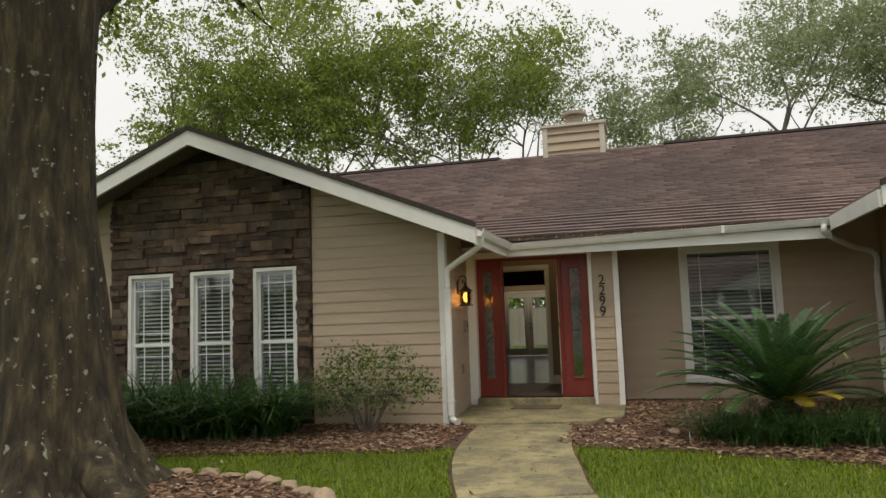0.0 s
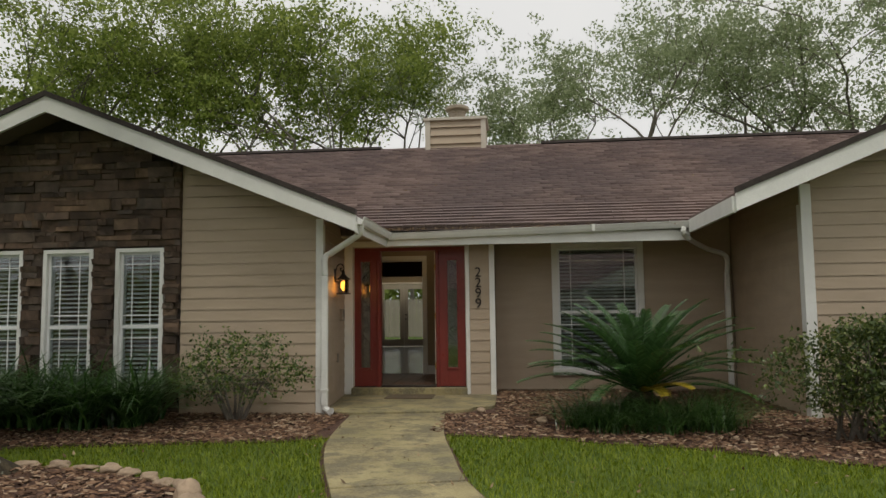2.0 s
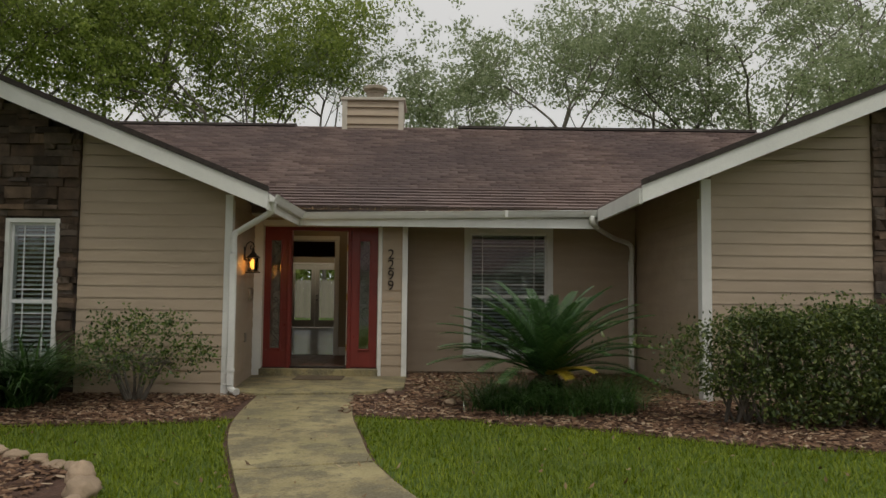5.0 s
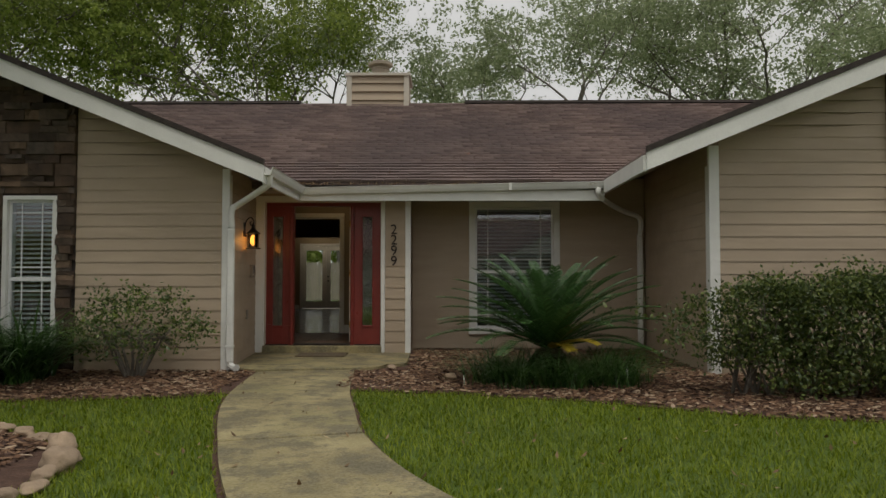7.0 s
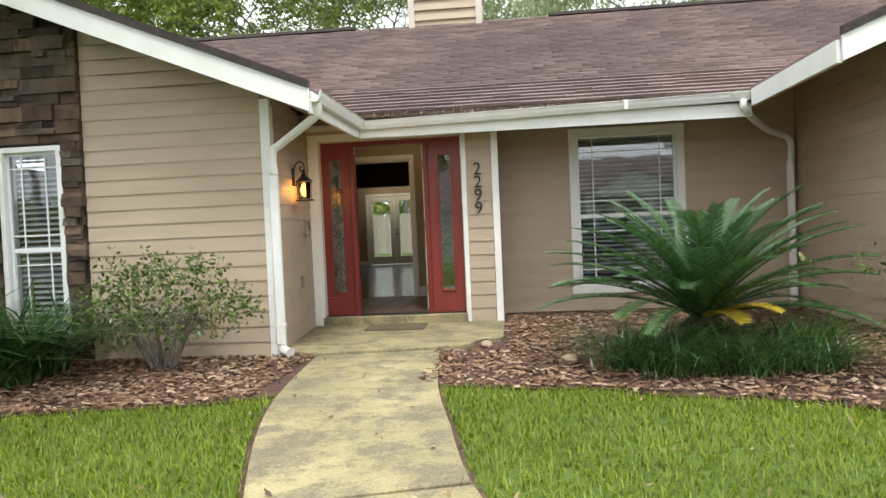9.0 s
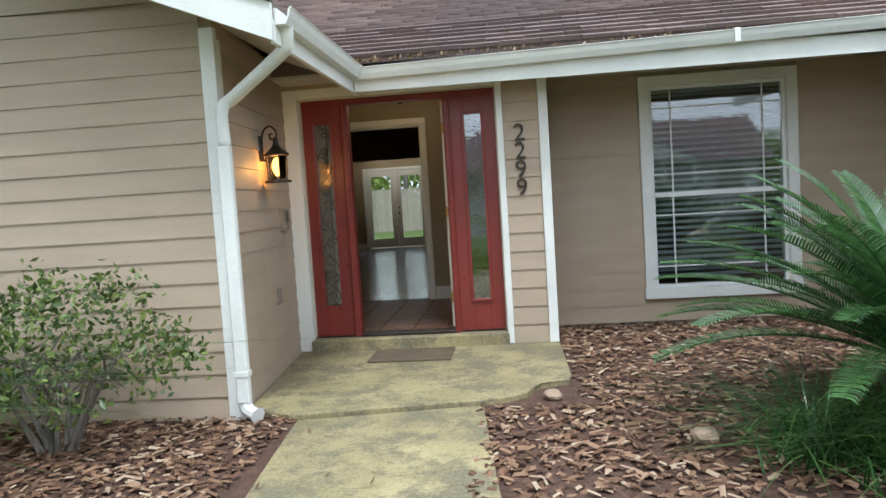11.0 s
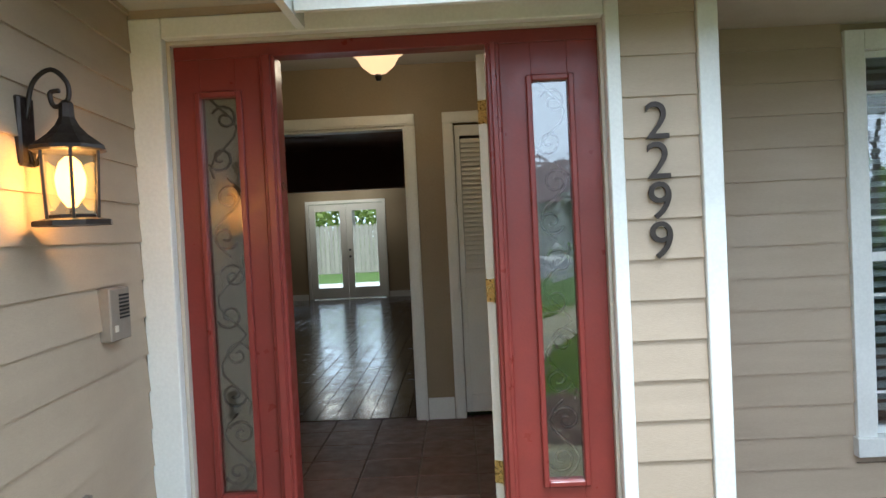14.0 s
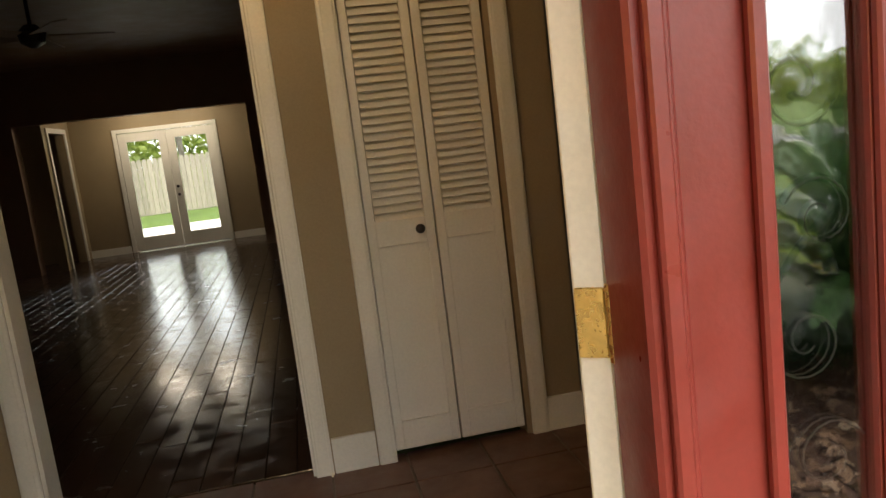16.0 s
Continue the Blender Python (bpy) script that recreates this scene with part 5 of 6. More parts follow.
def hedge():
    rnd = random.Random(8)
    H = thing("hedge", 4.6, 8.2, 0, "clipped green hedge, thin and twiggy at its end", "hedge")
    bm, pts = bmesh.new(), []
    for i in range(2600):
        face = rnd.random()
        x = rnd.uniform(3.1, 8.6)
        y = 7.86 + (rnd.uniform(0, 0.16) if face < 0.55 else rnd.uniform(0, 0.95))
        z = rnd.uniform(0.12, 1.0) if face < 0.55 else rnd.uniform(0.87, 1.02)
        if z > 0.86 and rnd.random() < 0.12:
            z += rnd.uniform(0.03, 0.14)
        k = 0.09 * noise.noise(Vector((x * 1.6, y * 1.6, z * 1.8)))
        pts.append((x, y + k - 0.04 * (z < 0.5), z + k + 0.03 * math.sin(x * 5)))
    for i in range(200):
        z = rnd.uniform(0.35, 1.02)
        x = 3.15 - abs(rnd.gauss(0, 0.36)) * (0.4 + z)
        pts.append((x, 8.15 + rnd.uniform(-0.3, 0.3), z - 0.12 * (3.15 - x)))
    for i in range(46):
        x = 2.9 + i * 0.12 + rnd.uniform(-0.04, 0.04)
        b = Vector((x, 8.25 + rnd.uniform(-0.15, 0.15), -0.02))
        for _ in range(4):
            t = Vector((x + rnd.uniform(-0.35, 0.25), 8.1 + rnd.uniform(-0.2, 0.4), rnd.uniform(0.55, 0.98)))
            if t.x < 2.2:
                t.x = 2.2 + rnd.uniform(0, 0.2)
            tube(bm, [b, (b + t) / 2 + Vector((rnd.uniform(-0.08, 0.08), -0.05, 0)), t], [0.015, 0.010, 0.004], 4, cap=False)
    part("stem_framework", bm, BARK_FAR, H, "thin grey-brown stems")
    leaves("foliage", pts, (0.065, 0.05, 0.06), 17, 0.045, LEAF_HEDGE, H, 9, 0.55)
    dark = [(rnd.uniform(3.15, 8.6), rnd.uniform(8.0, 8.7), rnd.uniform(0.05, 1.02)) for _ in range(900)]
    leaves("inner_foliage", dark, (0.07, 0.07, 0.07), 12, 0.06, LEAF_HEDGE, H, 10, 0.6)


def blades(name, roots, heights, width, material, parent=None, seed=2, bend=0.5, segs=3, **tags):
    """Arching blades: a strip of quads each."""
    g = np.random.default_rng(seed)
    n = len(roots)
    az = g.uniform(0, 2 * np.pi, n)
    out = np.stack([np.cos(az), np.sin(az), np.zeros(n)], 1)
    side = np.stack([-np.sin(az), np.cos(az), np.zeros(n)], 1)
    bd = bend * g.uniform(0.3, 1.5, n)[:, None]
    h = np.asarray(heights)[:, None]
    rows = []
    for i in range(segs + 1):
        t = i / segs
        p = roots + out * bd * h * t ** 1.7 + np.array([0, 0, 1]) * h * (t - 0.42 * np.minimum(bd, 1.3) * t ** 2.4)
        w = width * (1 - t ** 1.8 * 0.92)
        rows += [p - side * w / 2, p + side * w / 2]
    v = np.stack(rows, 1).reshape(-1, 3)
    m = 2 * (segs + 1)
    k = np.arange(n)[:, None] * m
    f = np.concatenate([k + [2 * i, 2 * i + 1, 2 * i + 3, 2 * i + 2] for i in range(segs)], 0)
    return raw(name, v, f, material, parent, **tags)


def strap_clumps():
    g = np.random.default_rng(3)
    rnd = random.Random(3)
    spots = [(-6.9 + 0.315 * i + rnd.uniform(-0.1, 0.1), 9.05 + rnd.uniform(-0.3, 0.25)) for i in range(10)] + [(-6.6 + 0.42 * i, 8.72 + rnd.uniform(-0.12, 0.12)) for i in range(7)]
    for x, y in spots:
        T = thing("strap_leaf_clump", x, y, 0, "clump of arching dark green strap leaves in the mulch bed", "plant", "strap-leaf plants along the wall")
        n = 120
        roots = np.stack([x + g.normal(0, 0.08, n), y + g.normal(0, 0.08, n), np.zeros(n)], 1)
        blades("leaves", roots, g.uniform(0.5, 1.25, n), 0.026, LEAF_STRAP, T, int(abs(x) * 100), 1.7, 7)
    for i in range(17):
        a = i / 17 * 2 * math.pi
        x, y = 1.45 + 0.76 * math.cos(a) * (0.72 + 0.3 * (i % 2)), 8.92 + 0.36 * math.sin(a) * (0.7 + 0.3 * (i % 2))
        T = thing("border_grass_clump", x, y, 0, "clump of fine dark border grass round the sago palm", "plant", "border grass round the palm")
        n = rnd.randint(70, 120)
        roots = np.stack([x + g.normal(0, 0.09, n), y + g.normal(0, 0.07, n), np.zeros(n)], 1)
        blades("leaves", roots, g.uniform(0.22, 0.66, n), 0.010, LEAF_STRAP, T, i + 50, 1.5, 6)


def sago():
    x, y = 1.38, 9.3
    S = thing("sago_palm", x, y, 0, "dark green sago palm with stiff feathered fronds", "palm")
    bm = bmesh.new()
    lathe(bm, [(0.17, -0.02), (0.19, 0.1), (0.18, 0.18), (0.19, 0.25), (0.12, 0.32), (0.04, 0.36)], x, y, 12)
    part("trunk", bm, BARK, S, "stubby brown trunk")
    rnd = random.Random(6)
    count = 64
    for i in range(count):
        az = i * 2.399963 + rnd.uniform(-0.15, 0.15)
        el = 1.40 - 1.06 * (i / count) ** 1.0 + rnd.uniform(-0.06, 0.06)
        yellow = i in (52, 57)
        L = rnd.uniform(1.22, 1.50) * (0.5 if yellow else 0.92 if i > 12 else 0.85)
        pts, p, d = [], Vector((x, y, 0.30)), el
        seg = 16
        for k in range(seg + 1):
            pts.append(p.copy())
            p = p + Vector((math.cos(az) * math.cos(d), math.sin(az) * math.cos(d), math.sin(d))) * L / seg
            d -= 0.036 + 0.0022 * k
            if p.z < 0.06:
                p.z = 0.06
        F = None
        bm = bmesh.new()
        tube(bm, pts, [0.009 * (1 - 0.8 * k / seg) for k in range(seg + 1)], 4, cap=False)
        side = Vector((-math.sin(az), math.cos(az), 0))
        for k in range(4 * seg):
            u = 0.10 + 0.90 * k / (4 * seg)
            j = min(int(u * seg), seg - 1)
            q = pts[j].lerp(pts[j + 1], u * seg - j)
            t = (pts[j + 1] - pts[j]).normalized()
            up = side.cross(t) * -1
            ll = 0.145 * math.sin(math.pi * (0.12 + 0.80 * u)) ** 0.6
            for s in (1, -1):
                e = (side * s * 0.80 + t * 0.55 + Vector((0, 0, 0.30)) + Vector((0, 0, rnd.uniform(-0.06, 0.06)))).normalized() * ll
                w = t * 0.0065
                a = [bm.verts.new(c) for c in (q - w, q + w, q + e * 0.6 + w - Vector((0, 0, 0.004)), q + e - Vector((0, 0, 0.02)), q + e * 0.6 - w - Vector((0, 0, 0.004)))]
                bm.faces.new((a[0], a[1], a[2], a[4]))
                bm.faces.new((a[4], a[2], a[3]))
        part("frond", bm, LEAF_YELLOW if yellow else LEAF_SAGO, S, "yellowed dying frond" if yellow else "")


def rocks():
    rnd = random.Random(12)
    for k in range(24):
        a = math.radians(-30 + k * 7.4)
        x, y = RING_C[0] + 2.08 * math.cos(a) + rnd.uniform(-0.03, 0.03), RING_C[1] + 1.68 * math.sin(a) + rnd.uniform(-0.03, 0.03)
        big = k in (6, 8)
        w = (0.115, 0.085, 0.08) if big else (rnd.uniform(0.09, 0.14), rnd.uniform(0.05, 0.08), rnd.uniform(0.025, 0.045))
        bm = bmesh.new()
        bmesh.ops.create_icosphere(bm, subdivisions=3, radius=1)
        sd = rnd.uniform(0, 50)
        for v in bm.verts:
            f = 1 + 0.38 * noise.noise(v.co * 1.5 + Vector((sd, 0, 0))) + 0.06 * noise.noise(v.co * 4 + Vector((sd, 3, 0)))
            v.co = Vector((v.co.x * w[0], v.co.y * w[1], v.co.z * w[2])) * f
        bmesh.ops.rotate(bm, verts=bm.verts, matrix=Matrix.Rotation(a + 1.57 + rnd.uniform(-0.4, 0.4), 3, "Z"))
        bmesh.ops.translate(bm, verts=bm.verts, vec=(x, y, w[2] * 0.55))
        part("rock", bm, FIELDSTONE, None, "rounded tan fieldstone edging the tree bed" if not big else "large rounded tan fieldstone at the tree bed's edge", "", "rock", "stones edging the tree bed", smooth=True)
    for x, y, s, lab in ((0.33, 9.22, 0.07, "small pale stone on the mulch"), (-0.36, 10.05, 0.06, "small grey stone beside the porch slab")):
        bm = bmesh.new()
        bmesh.ops.create_icosphere(bm, subdivisions=2, radius=s)
        for v in bm.verts:
            v.co *= 1 + 0.3 * noise.noise(v.co * 20)
            v.co.z *= 0.6
        bmesh.ops.translate(bm, verts=bm.verts, vec=(x, y, s * 0.5))
        part("stone_small", bm, FIELDSTONE, None, lab, "", "stone")


def doormat():
    part("doormat", boxes((-1.715, -1.07, 11.05, 11.47, 0.042, 0.056), bevel=0.003), MAT, None, "flat brown doormat on the porch slab", "", "doormat")


def french_yard():
    """What the glazed doors show: patio, pool, lawn and fence."""
    part("pavement_patio", boxes((-9.0, 1.0, 23.42, 26.9, -0.15, 0.0)), PATIO, kind="structure")
    part("pool_rim", boxes((-9.0, -3.0, 26.9, 30.3, -0.15, 0.0), (-3.0, 1.0, 29.7, 30.3, -0.15, 0.0)), PATIO, kind="structure")
    part("water_pool", boxes((-3.0, 1.0, 26.9, 29.7, -0.12, 0.004)), WATER, kind="structure")
    F = thing("fence", -3, 36, 0, "weathered wooden picket fence", "fence", kind="structure")
    me = None
    for i in range(104):
        x = -12.5 + i * 0.165
        if me is None:
            bm = bmesh.new()
            prism(bm, [(-0.075, 0), (0.075, 0), (0.075, 1.72), (0.045, 1.8), (-0.045, 1.8), (-0.075, 1.72)], 1, 0, 0.02)
            ob = part("slat", bm, FENCE, None)
            me = ob.data
        else:
            ob = new("slat", me)
        ob.parent = F
        ob.location = Vector((x * K, 36 * K, 0)) - F.location
    part("rail", boxes((-12.6, 4.7, 36.03, 36.07, 0.4, 0.5), (-12.6, 4.7, 36.03, 36.07, 1.4, 1.5)), FENCE, F)
    fan = thing("ceiling_fan", -3.35, 17.5, 2.9, "dark ceiling fan hanging on a rod", "ceiling fan")
    bm = bmesh.new()
    tube(bm, [(-3.35, 17.5, 2.91), (-3.35, 17.5, 2.62)], 0.015, 8)
    lathe(bm, [(0.02, 2.48), (0.09, 2.52), (0.11, 2.60), (0.05, 2.66)], -3.35, 17.5, 14)
    part("motor", bm, DARKMETAL, fan, "bronze motor housing")
    for k in range(5):
        a = 2 * math.pi * k / 5 + 0.3
        bm = boxes((0.12, 0.62, -0.06, 0.06, -0.004, 0.004), bevel=0.002)
        bmesh.ops.rotate(bm, verts=bm.verts, matrix=Matrix.Rotation(a, 3, "Z") @ Matrix.Rotation(0.2, 3, "X"))
        bmesh.ops.translate(bm, verts=bm.verts, vec=(-3.35, 17.5, 2.58))
        part("blade", bm, DARKWALL, fan, "dark wooden fan blade")


def street():
    """What lies behind the walker and shows in the glass: the street and the house across it."""
    part("road", boxes((-80, 80, -12.5, -5.5, -0.03, 0.0)), ASPHALT, kind="structure", label="grey asphalt street")
    part("kerb", boxes((-80, 80, -5.5, -5.3, -0.03, 0.10), (-80, 80, -12.7, -12.5, -0.03, 0.10), bevel=0.01), PATIO, kind="structure", label="concrete kerb")
    part("driveway", boxes((-1.5, 3.5, -24, -12.7, -0.03, 0.01)), PATIO, kind="structure", label="pale concrete driveway")
    H = thing("neighbour_house", 1, -27, 0, "single-storey house across the street with a gabled porch", "house")
    part("wall", boxes((-14, 14, -34, -26, 0, 2.7)), WHITEWALL, H)
    bm = bmesh.new()
    prism(bm, [(-25.3, 2.6), (-30, 5.4), (-34.7, 2.6)], 0, -14.6, 14.6)
    part("roof", bm, SHINGLE, H)
    bm = bmesh.new()
    prism(bm, [(3.8, 2.6), (7.2, 4.3), (10.6, 2.6)], 1, -28, -24.6)
    part("gable", bm, SHINGLE, H)
    bm = bmesh.new()
    prism(bm, [(4.2, 2.6), (7.2, 4.05), (10.2, 2.6)], 1, -24.62, -24.4)
    part("gable_wall", bm, WHITEWALL, H)
    for x in (4.4, 6.2, 8.2, 10.0):
        part("column", boxes((x - 0.15, x + 0.15, -24.95, -24.65, 0, 2.6), bevel=0.01), TRIM, H)
    for x in (-11, -7.5, -3.5, 7.2, 12.3):
        part("window", boxes((x - 0.7, x + 0.7, -26.0, -25.95, 0.8, 2.2), bevel=0.01), GREYWALL, H)
    part("garage_door", boxes((0.2, 2.8, -26.0, -25.95, 0, 2.2)), WHITEWALL, H)


def far_trees():
    oak = "tall oak behind the house with airy green foliage"
    grey = "tall grey-green tree behind the house with pale limbs"
    rows = [
        (-15.5, 25.0, 12.5, 21, LEAF_OAK, oak), (-12.0, 28.5, 13.5, 22, LEAF_OAK, oak), (-8.6, 25.5, 12.0, 23, LEAF_OAK, oak),
        (-6.9, 30.0, 13.0, 24, LEAF_OAK, oak), (1.2, 33.0, 13.0, 25, LEAF_GREY, grey), (4.8, 29.5, 13.5, 26, LEAF_GREY, grey),
        (8.8, 32.0, 12.5, 27, LEAF_GREY, grey), (12.6, 30.0, 13.5, 28, LEAF_GREY, grey), (17.0, 33.5, 13.0, 29, LEAF_GREY, grey),
        (-19.5, 31.0, 13.0, 30, LEAF_OAK, oak), (21.5, 30.0, 12.0, 31, LEAF_GREY, grey),
    ]
    for x, y, h, seed, leaf, lab in rows:
        tree(x * 1.45, y + 12, h * (1.38 + 0.11 * (seed * 7 % 5)), 6, 4, seed, 0.2, leaf, 0.21, 54, 0.2, label=lab, gap=0.85 if leaf is LEAF_OAK else 0.55)
    for x, y, h, seed in ((-6.0, 43.0, 15.5, 41), ):
        tree(x, y, h * 1.15, 4, 4, seed, 0.13, LEAF_GREY, 0.16, 34, 0.45, label="slender tree behind the house with thin airy twigs", gap=0.6)
    for x, y, h, seed in ((-12, -20, 11, 51), (18.5, -19, 12, 52), (-5.5, -21, 8, 53), (27, -17, 12, 54), (-22, -16, 12, 55)):
        tree(x, y, h, 6, 4, seed, 0.2, LEAF_OAK, 0.28, 26, 0.35, label="street tree across the road", group="trees across the road", gap=0.7)
    # low distant growth that closes the gaps
    g = np.random.default_rng(77)
    n = 2600
    c = np.stack([g.uniform(-60, 60, n), g.uniform(62, 68, n), g.uniform(0.2, 5.6, n) + 1.2 * np.sin(g.uniform(0, 6, n))], 1)
    leaves("far_woods", c, (0.8, 0.8, 0.6), 16, 0.5, LEAF_OAK, None, 78, 0.6, kind="stuff", label="distant green woods", category="woods")
    n = 1500
    c = np.stack([g.uniform(-60, 60, n), g.uniform(-60, -52, n), g.uniform(0.2, 5.0, n)], 1)
    leaves("far_woods", c, (1.0, 1.0, 0.8), 14, 0.7, LEAF_OAK, None, 79, 0.6, kind="stuff", label="distant green woods", category="woods")


def lawn_grass():
    g = np.random.default_rng(5)
    n = 210000
    x, y = g.uniform(-7.5, 6.5, n), 1.6 + 7.4 * g.random(n) ** 0.8
    path = beside_path(0.02)
    keep = ~inside(path, x, y) & ~inside(BED_LEFT, x, y + g.normal(0, 0.03, n)) & ~inside(BED_RIGHT, x, y + g.normal(0, 0.03, n)) & ~inside(RING, x, y)
    patch = np.sin(x * 2.1 + np.sin(y * 1.7)) * np.sin(y * 2.3 + np.sin(x * 1.3))
    keep &= g.random(n) < 0.86 + 0.14 * patch
    x, y = x[keep], y[keep]
    roots = np.stack([x, y, np.full(len(x), -0.025)], 1)
    blades("grass", roots, g.uniform(0.045, 0.085, len(x)), 0.008, GRASS, None, 6, 0.75, 2, kind="stuff", label="lush green lawn grass", category="grass")


def mulch_chips():
    g = np.random.default_rng(9)
    v, f = [], []
    spots = []
    for poly, (x0, x1, y0, y1), n in ((BED_LEFT, (-7.5, -1.9, 7.5, 9.9), 11000), (BED_RIGHT, (-0.8, 6.0, 7.0, 12.4), 22000), (RING, (-6.5, -2.2, 3.6, 7.2), 9000)):
        x, y = g.uniform(x0, x1, n), g.uniform(y0, y1, n)
        k = inside(poly, x, y) & ~((x < -0.2) & (y > 9.9) & (x > -2.3))
        spots.append(np.stack([x[k], y[k]], 1))
    s = np.concatenate(spots)
    n = len(s)
    a = g.uniform(0, np.pi, n)
    d = np.stack([np.cos(a), np.sin(a), g.uniform(-0.25, 0.25, n)], 1) * g.uniform(0.015, 0.045, n)[:, None]
    w = np.stack([-np.sin(a), np.cos(a), g.uniform(-0.4, 0.4, n)], 1) * g.uniform(0.006, 0.016, n)[:, None]
    c = np.concatenate([s, g.uniform(0.004, 0.028, n)[:, None]], 1)
    up = np.array([0, 0, 0.006])
    q = np.stack([c - d - w, c + d - w, c + d + w, c - d + w, c - d * 0.8 + up, c + d * 0.8 + up], 1).reshape(-1, 3)
    k = np.arange(n)[:, None] * 6
    f = np.concatenate([k + [0, 1, 5, 4], k + [2, 3, 4, 5]], 0)
    raw("mulch", q, f, CHIP, None, "loose reddish bark mulch chips", "stuff", "mulch")


def inner_floors():
    F = thing("floor_tiles", -1.5, 12.6, 0.138, "terracotta tile floor with light grout", "floor", kind="structure")
    p = 0.30
    for i in range(-5, 12):
        for j in range(8):
            x0, y0 = -1.46 + i * p, 11.66 + j * p
            x1, y1 = min(x0 + p - 0.008, -0.38 if y0 < 12.56 else 1.9), min(y0 + p - 0.008, FOYER_N + 0.055)
            x0 = max(x0, -2.68)
            if x1 - x0 < 0.03 or y1 - y0 < 0.03:
                continue
            part("tile", boxes((x0, x1, y0, y1, 0.139, 0.15), bevel=0.0025), TILE, F)
    W = thing("floor_planks", -3, 17, 0.135, "glossy dark hand-scraped wood plank floor", "floor", kind="structure")
    rnd = random.Random(15)
    x = -5.6
    shapes = {}
    while x < -1.32:
        y = FOYER_N + 0.065 + rnd.uniform(-0.9, 0)
        while y < 21.8:
            L = rnd.choice((0.9, 1.1, 1.3))
            a, b = max(y, FOYER_N + 0.065), min(y + L - 0.004, 21.85)
            y += L
            if b - a < 0.05:
                continue
            key = round(b - a, 3)
            if key not in shapes:
                bm = boxes((-0.0619, 0.0619, -(b - a) / 2, (b - a) / 2, -0.008, 0.008), bevel=0.003)
                ob = part("plank", bm, FLOORWOOD, None)
                shapes[key] = ob.data
            else:
                ob = new("plank", shapes[key])
            ob.parent = W
            ob.location = Vector(((x + 0.0625) * K, (a + b) / 2 * K, 0.145 * K)) - W.location
        x += 0.125


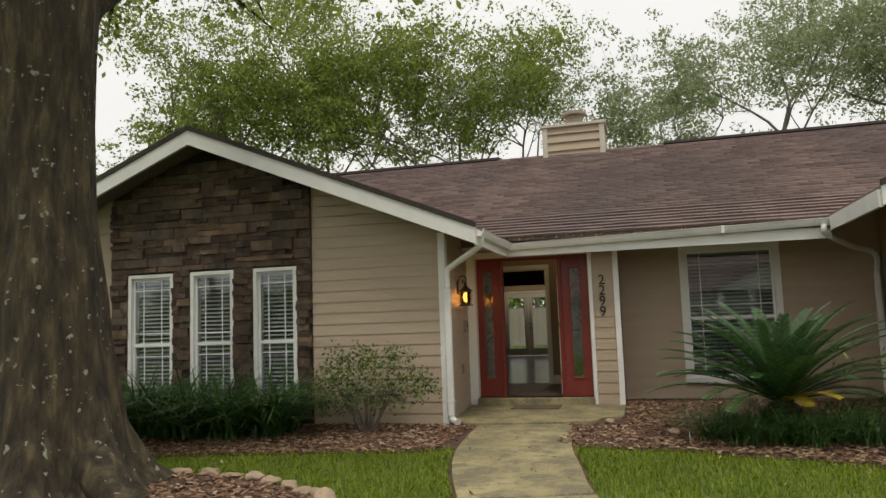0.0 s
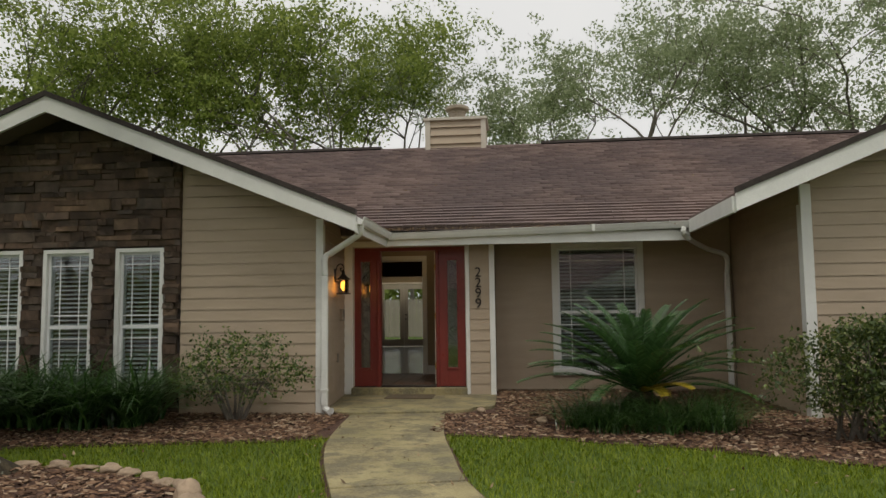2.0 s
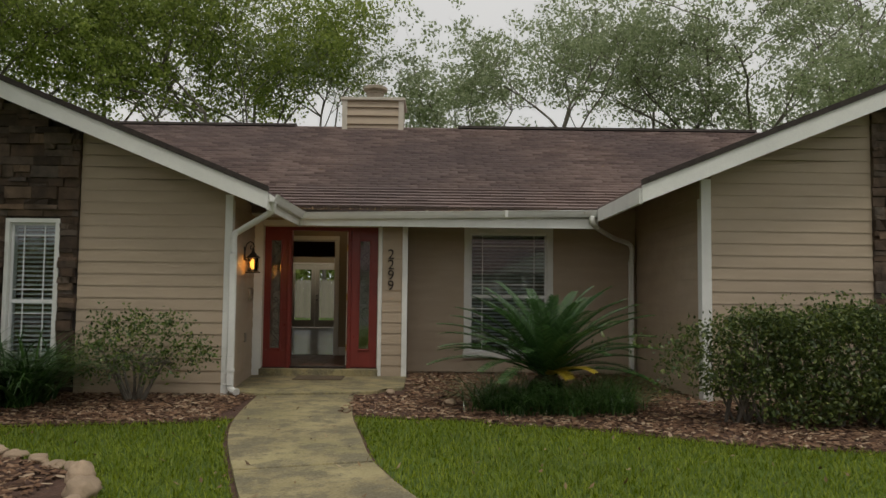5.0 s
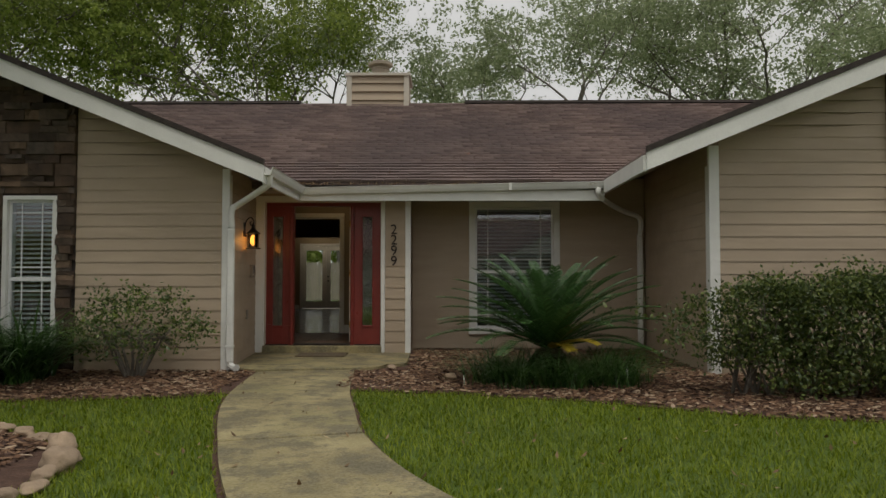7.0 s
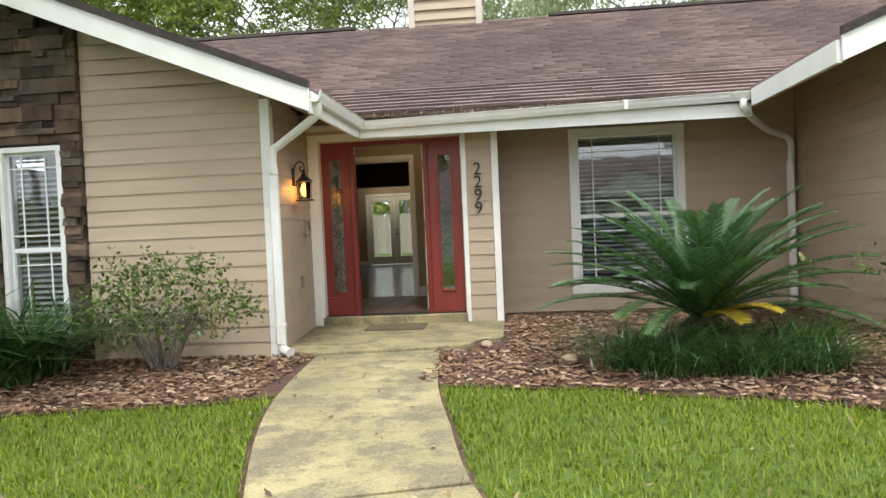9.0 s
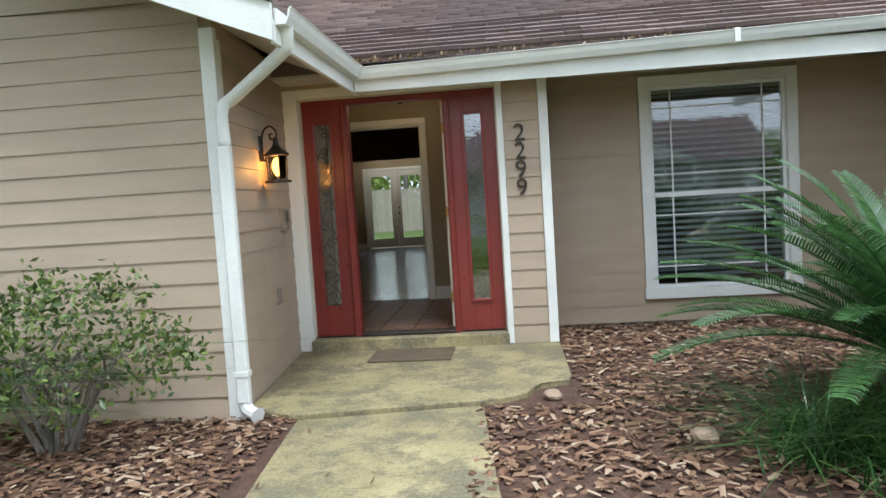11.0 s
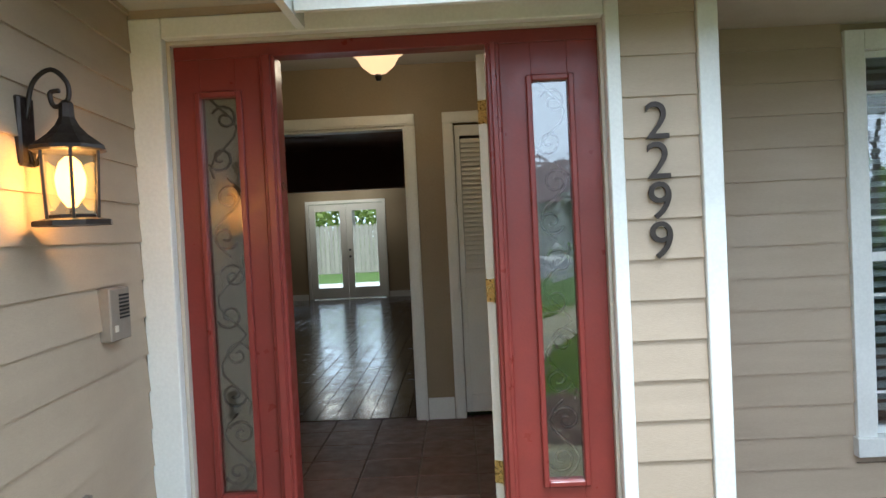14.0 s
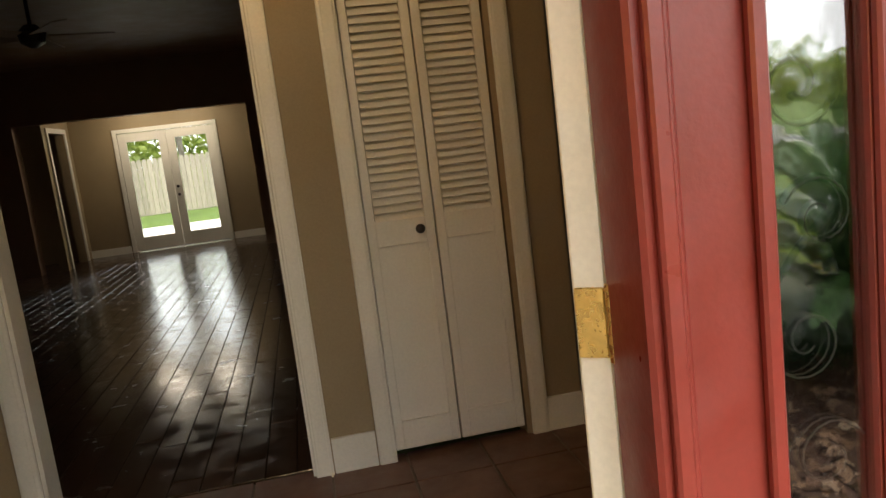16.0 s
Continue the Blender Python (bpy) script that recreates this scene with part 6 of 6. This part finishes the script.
def shingles():
    """Shingle tabs of the main slope: the nearest rows as pieces of their own, the rest in one mesh."""
    rnd = random.Random(21)
    R = thing("roof_shingles", 0.3, EAVE_Y, EAVE_Z, "brown asphalt shingle tabs", "shingles", kind="structure")
    up = Vector((0, 1, MAIN_SLOPE)).normalized()
    nrm = Vector((0, -MAIN_SLOPE, 1)).normalized()
    total = (RIDGE_Y - EAVE_Y) * math.sqrt(1 + MAIN_SLOPE ** 2)
    expo, w = 0.128, 0.30
    shapes = []
    for k in range(5):
        bm = bmesh.new()
        t = 0.026 + 0.002 * k
        c = [Vector((-w / 2 + 0.004, 0, 0)), Vector((w / 2 - 0.004, 0, 0)), Vector((w / 2 - 0.004, 0, 0)) + up * (expo + 0.02), Vector((-w / 2 + 0.004, 0, 0)) + up * (expo + 0.02)]
        vs = [bm.verts.new(p) for p in c] + [bm.verts.new(p + nrm * (t if i < 2 else 0.002)) for i, p in enumerate(c)]
        for f in ((4, 5, 6, 7), (0, 1, 5, 4), (1, 2, 6, 5), (3, 0, 4, 7), (0, 3, 2, 1)):
            bm.faces.new([vs[q] for q in f])
        ob = part("shingle", bm, SHINGLE, None)
        shapes.append(ob.data)
        bpy.data.objects.remove(ob)
    V, F = [], []
    count = 0
    for r in range(int(total / expo)):
        base = Vector((0, EAVE_Y - 0.02, EAVE_Z - 0.008)) + up * (r * expo) + nrm * 0.004
        x = -8.5 + (r % 2) * w / 2 + rnd.uniform(-0.03, 0.03)
        while x < 9.3:
            x += w
            m = base + Vector((x, 0, 0))
            if m.z < lw_roof(x) - 0.3 and m.y < 15.2 or m.z < rw_roof(x) - 0.05 and m.y < 15.2:
                continue
            if count < 300 and r < 7 and -2.5 < x < 3.8:
                ob = new("shingle", rnd.choice(shapes))
                ob.parent = R
                ob.location = m * K - R.location
                count += 1
            else:
                t = rnd.uniform(0.025, 0.036)
                c = [m + Vector((-w / 2 + 0.004, 0, 0)), m + Vector((w / 2 - 0.004, 0, 0)), m + Vector((w / 2 - 0.004, 0, 0)) + up * (expo + 0.015), m + Vector((-w / 2 + 0.004, 0, 0)) + up * (expo + 0.015)]
                n0 = len(V)
                V += [tuple(p) for p in c] + [tuple(c[0] + nrm * t), tuple(c[1] + nrm * t), tuple(c[2] + nrm * 0.002), tuple(c[3] + nrm * 0.002)]
                F += [(n0 + 4, n0 + 5, n0 + 6, n0 + 7), (n0, n0 + 1, n0 + 5, n0 + 4), (n0 + 1, n0 + 2, n0 + 6, n0 + 5), (n0 + 3, n0, n0 + 4, n0 + 7)]
    raw("shingle_field", V, F, SHINGLE, R, "", "stuff")
    for x0, x1 in ((-7.2, -2.6), (0.6, 6.5)):
        bm = bmesh.new()
        prism(bm, [(RIDGE_Y - 0.16, RIDGE_Z - 0.03), (RIDGE_Y - 0.14, RIDGE_Z + 0.02), (RIDGE_Y, RIDGE_Z + 0.05), (RIDGE_Y + 0.14, RIDGE_Z + 0.02), (RIDGE_Y + 0.16, RIDGE_Z - 0.03)], 0, x0, x1)
        part("ridge_vent", bm, EDGE, kind="structure", label="dark shingled ridge vent")


def litter():
    """Fallen leaves on the path, the lawn, the mulch and along the gutter."""
    g = np.random.default_rng(33)
    n = 420
    pts = np.stack([g.uniform(-6, 6, n), g.uniform(3.5, 9.8, n), np.full(n, 0.035)], 1)
    leaves("fallen_leaves", pts, (0.02, 0.02, 0.004), 1, 0.05, LITTER, None, 34, 0.45, "stuff", "fallen brown leaves on the lawn and path", flat=0.9, category="leaves")
    n = 130
    x = -1.75 + 4.1 * g.random(n) ** 2
    pts = np.stack([x, np.full(n, EAVE_Y - 0.06), np.full(n, EAVE_Z - 0.035)], 1)
    leaves("gutter_litter", pts, (0.02, 0.018, 0.008), 2, 0.045, LITTER, None, 35, 0.45, "stuff", "dead leaves lying in the gutter", flat=0.9, category="leaves")
    n = 90
    x, y = g.uniform(-3.5, 5.5, n), g.uniform(11.5, 15.3, n)
    pts = np.stack([x, y, EAVE_Z + MAIN_SLOPE * (y - EAVE_Y) + 0.02], 1)
    leaves("roof_litter", pts, (0.01, 0.01, 0.003), 1, 0.06, LITTER, None, 36, 0.4, "stuff", "pale dead leaves on the roof", flat=0.9, category="leaves")


ground()
house_shell()
trims()
windows()
door_unit()
interior()
ceiling_lamp()
gutters()
chimney()
lantern()
far_lights()
digits()
doormat()
french_yard()
street()
big_oak()
far_trees()
shrub("shrub", -3.08, 9.33, 1.48, 0.9, 1.0, 31, LEAF_SHRUB, 11, 230, 11, 0.05, "loose green shrub with bare lower stems before the siding", 0.28)
hedge()
strap_clumps()
sago()
rocks()
all_siding()
ledgestones("stone_veneer_west", -7.07, -4.01, LW_Y, 0.0, lw_roof, [(a, b, LWZ[0], LWZ[1]) for a, b in LEFT_WINDOWS], 3, 3.72)
ledgestones("stone_veneer_east", 5.19, 8.0, RW_Y, 0.0, rw_roof, [(5.41, 6.16, 0.25, 2.11), (6.41, 7.16, 0.25, 2.11)], 7, 3.8)
inner_floors()
shingles()
mulch_chips()
lawn_grass()
litter()
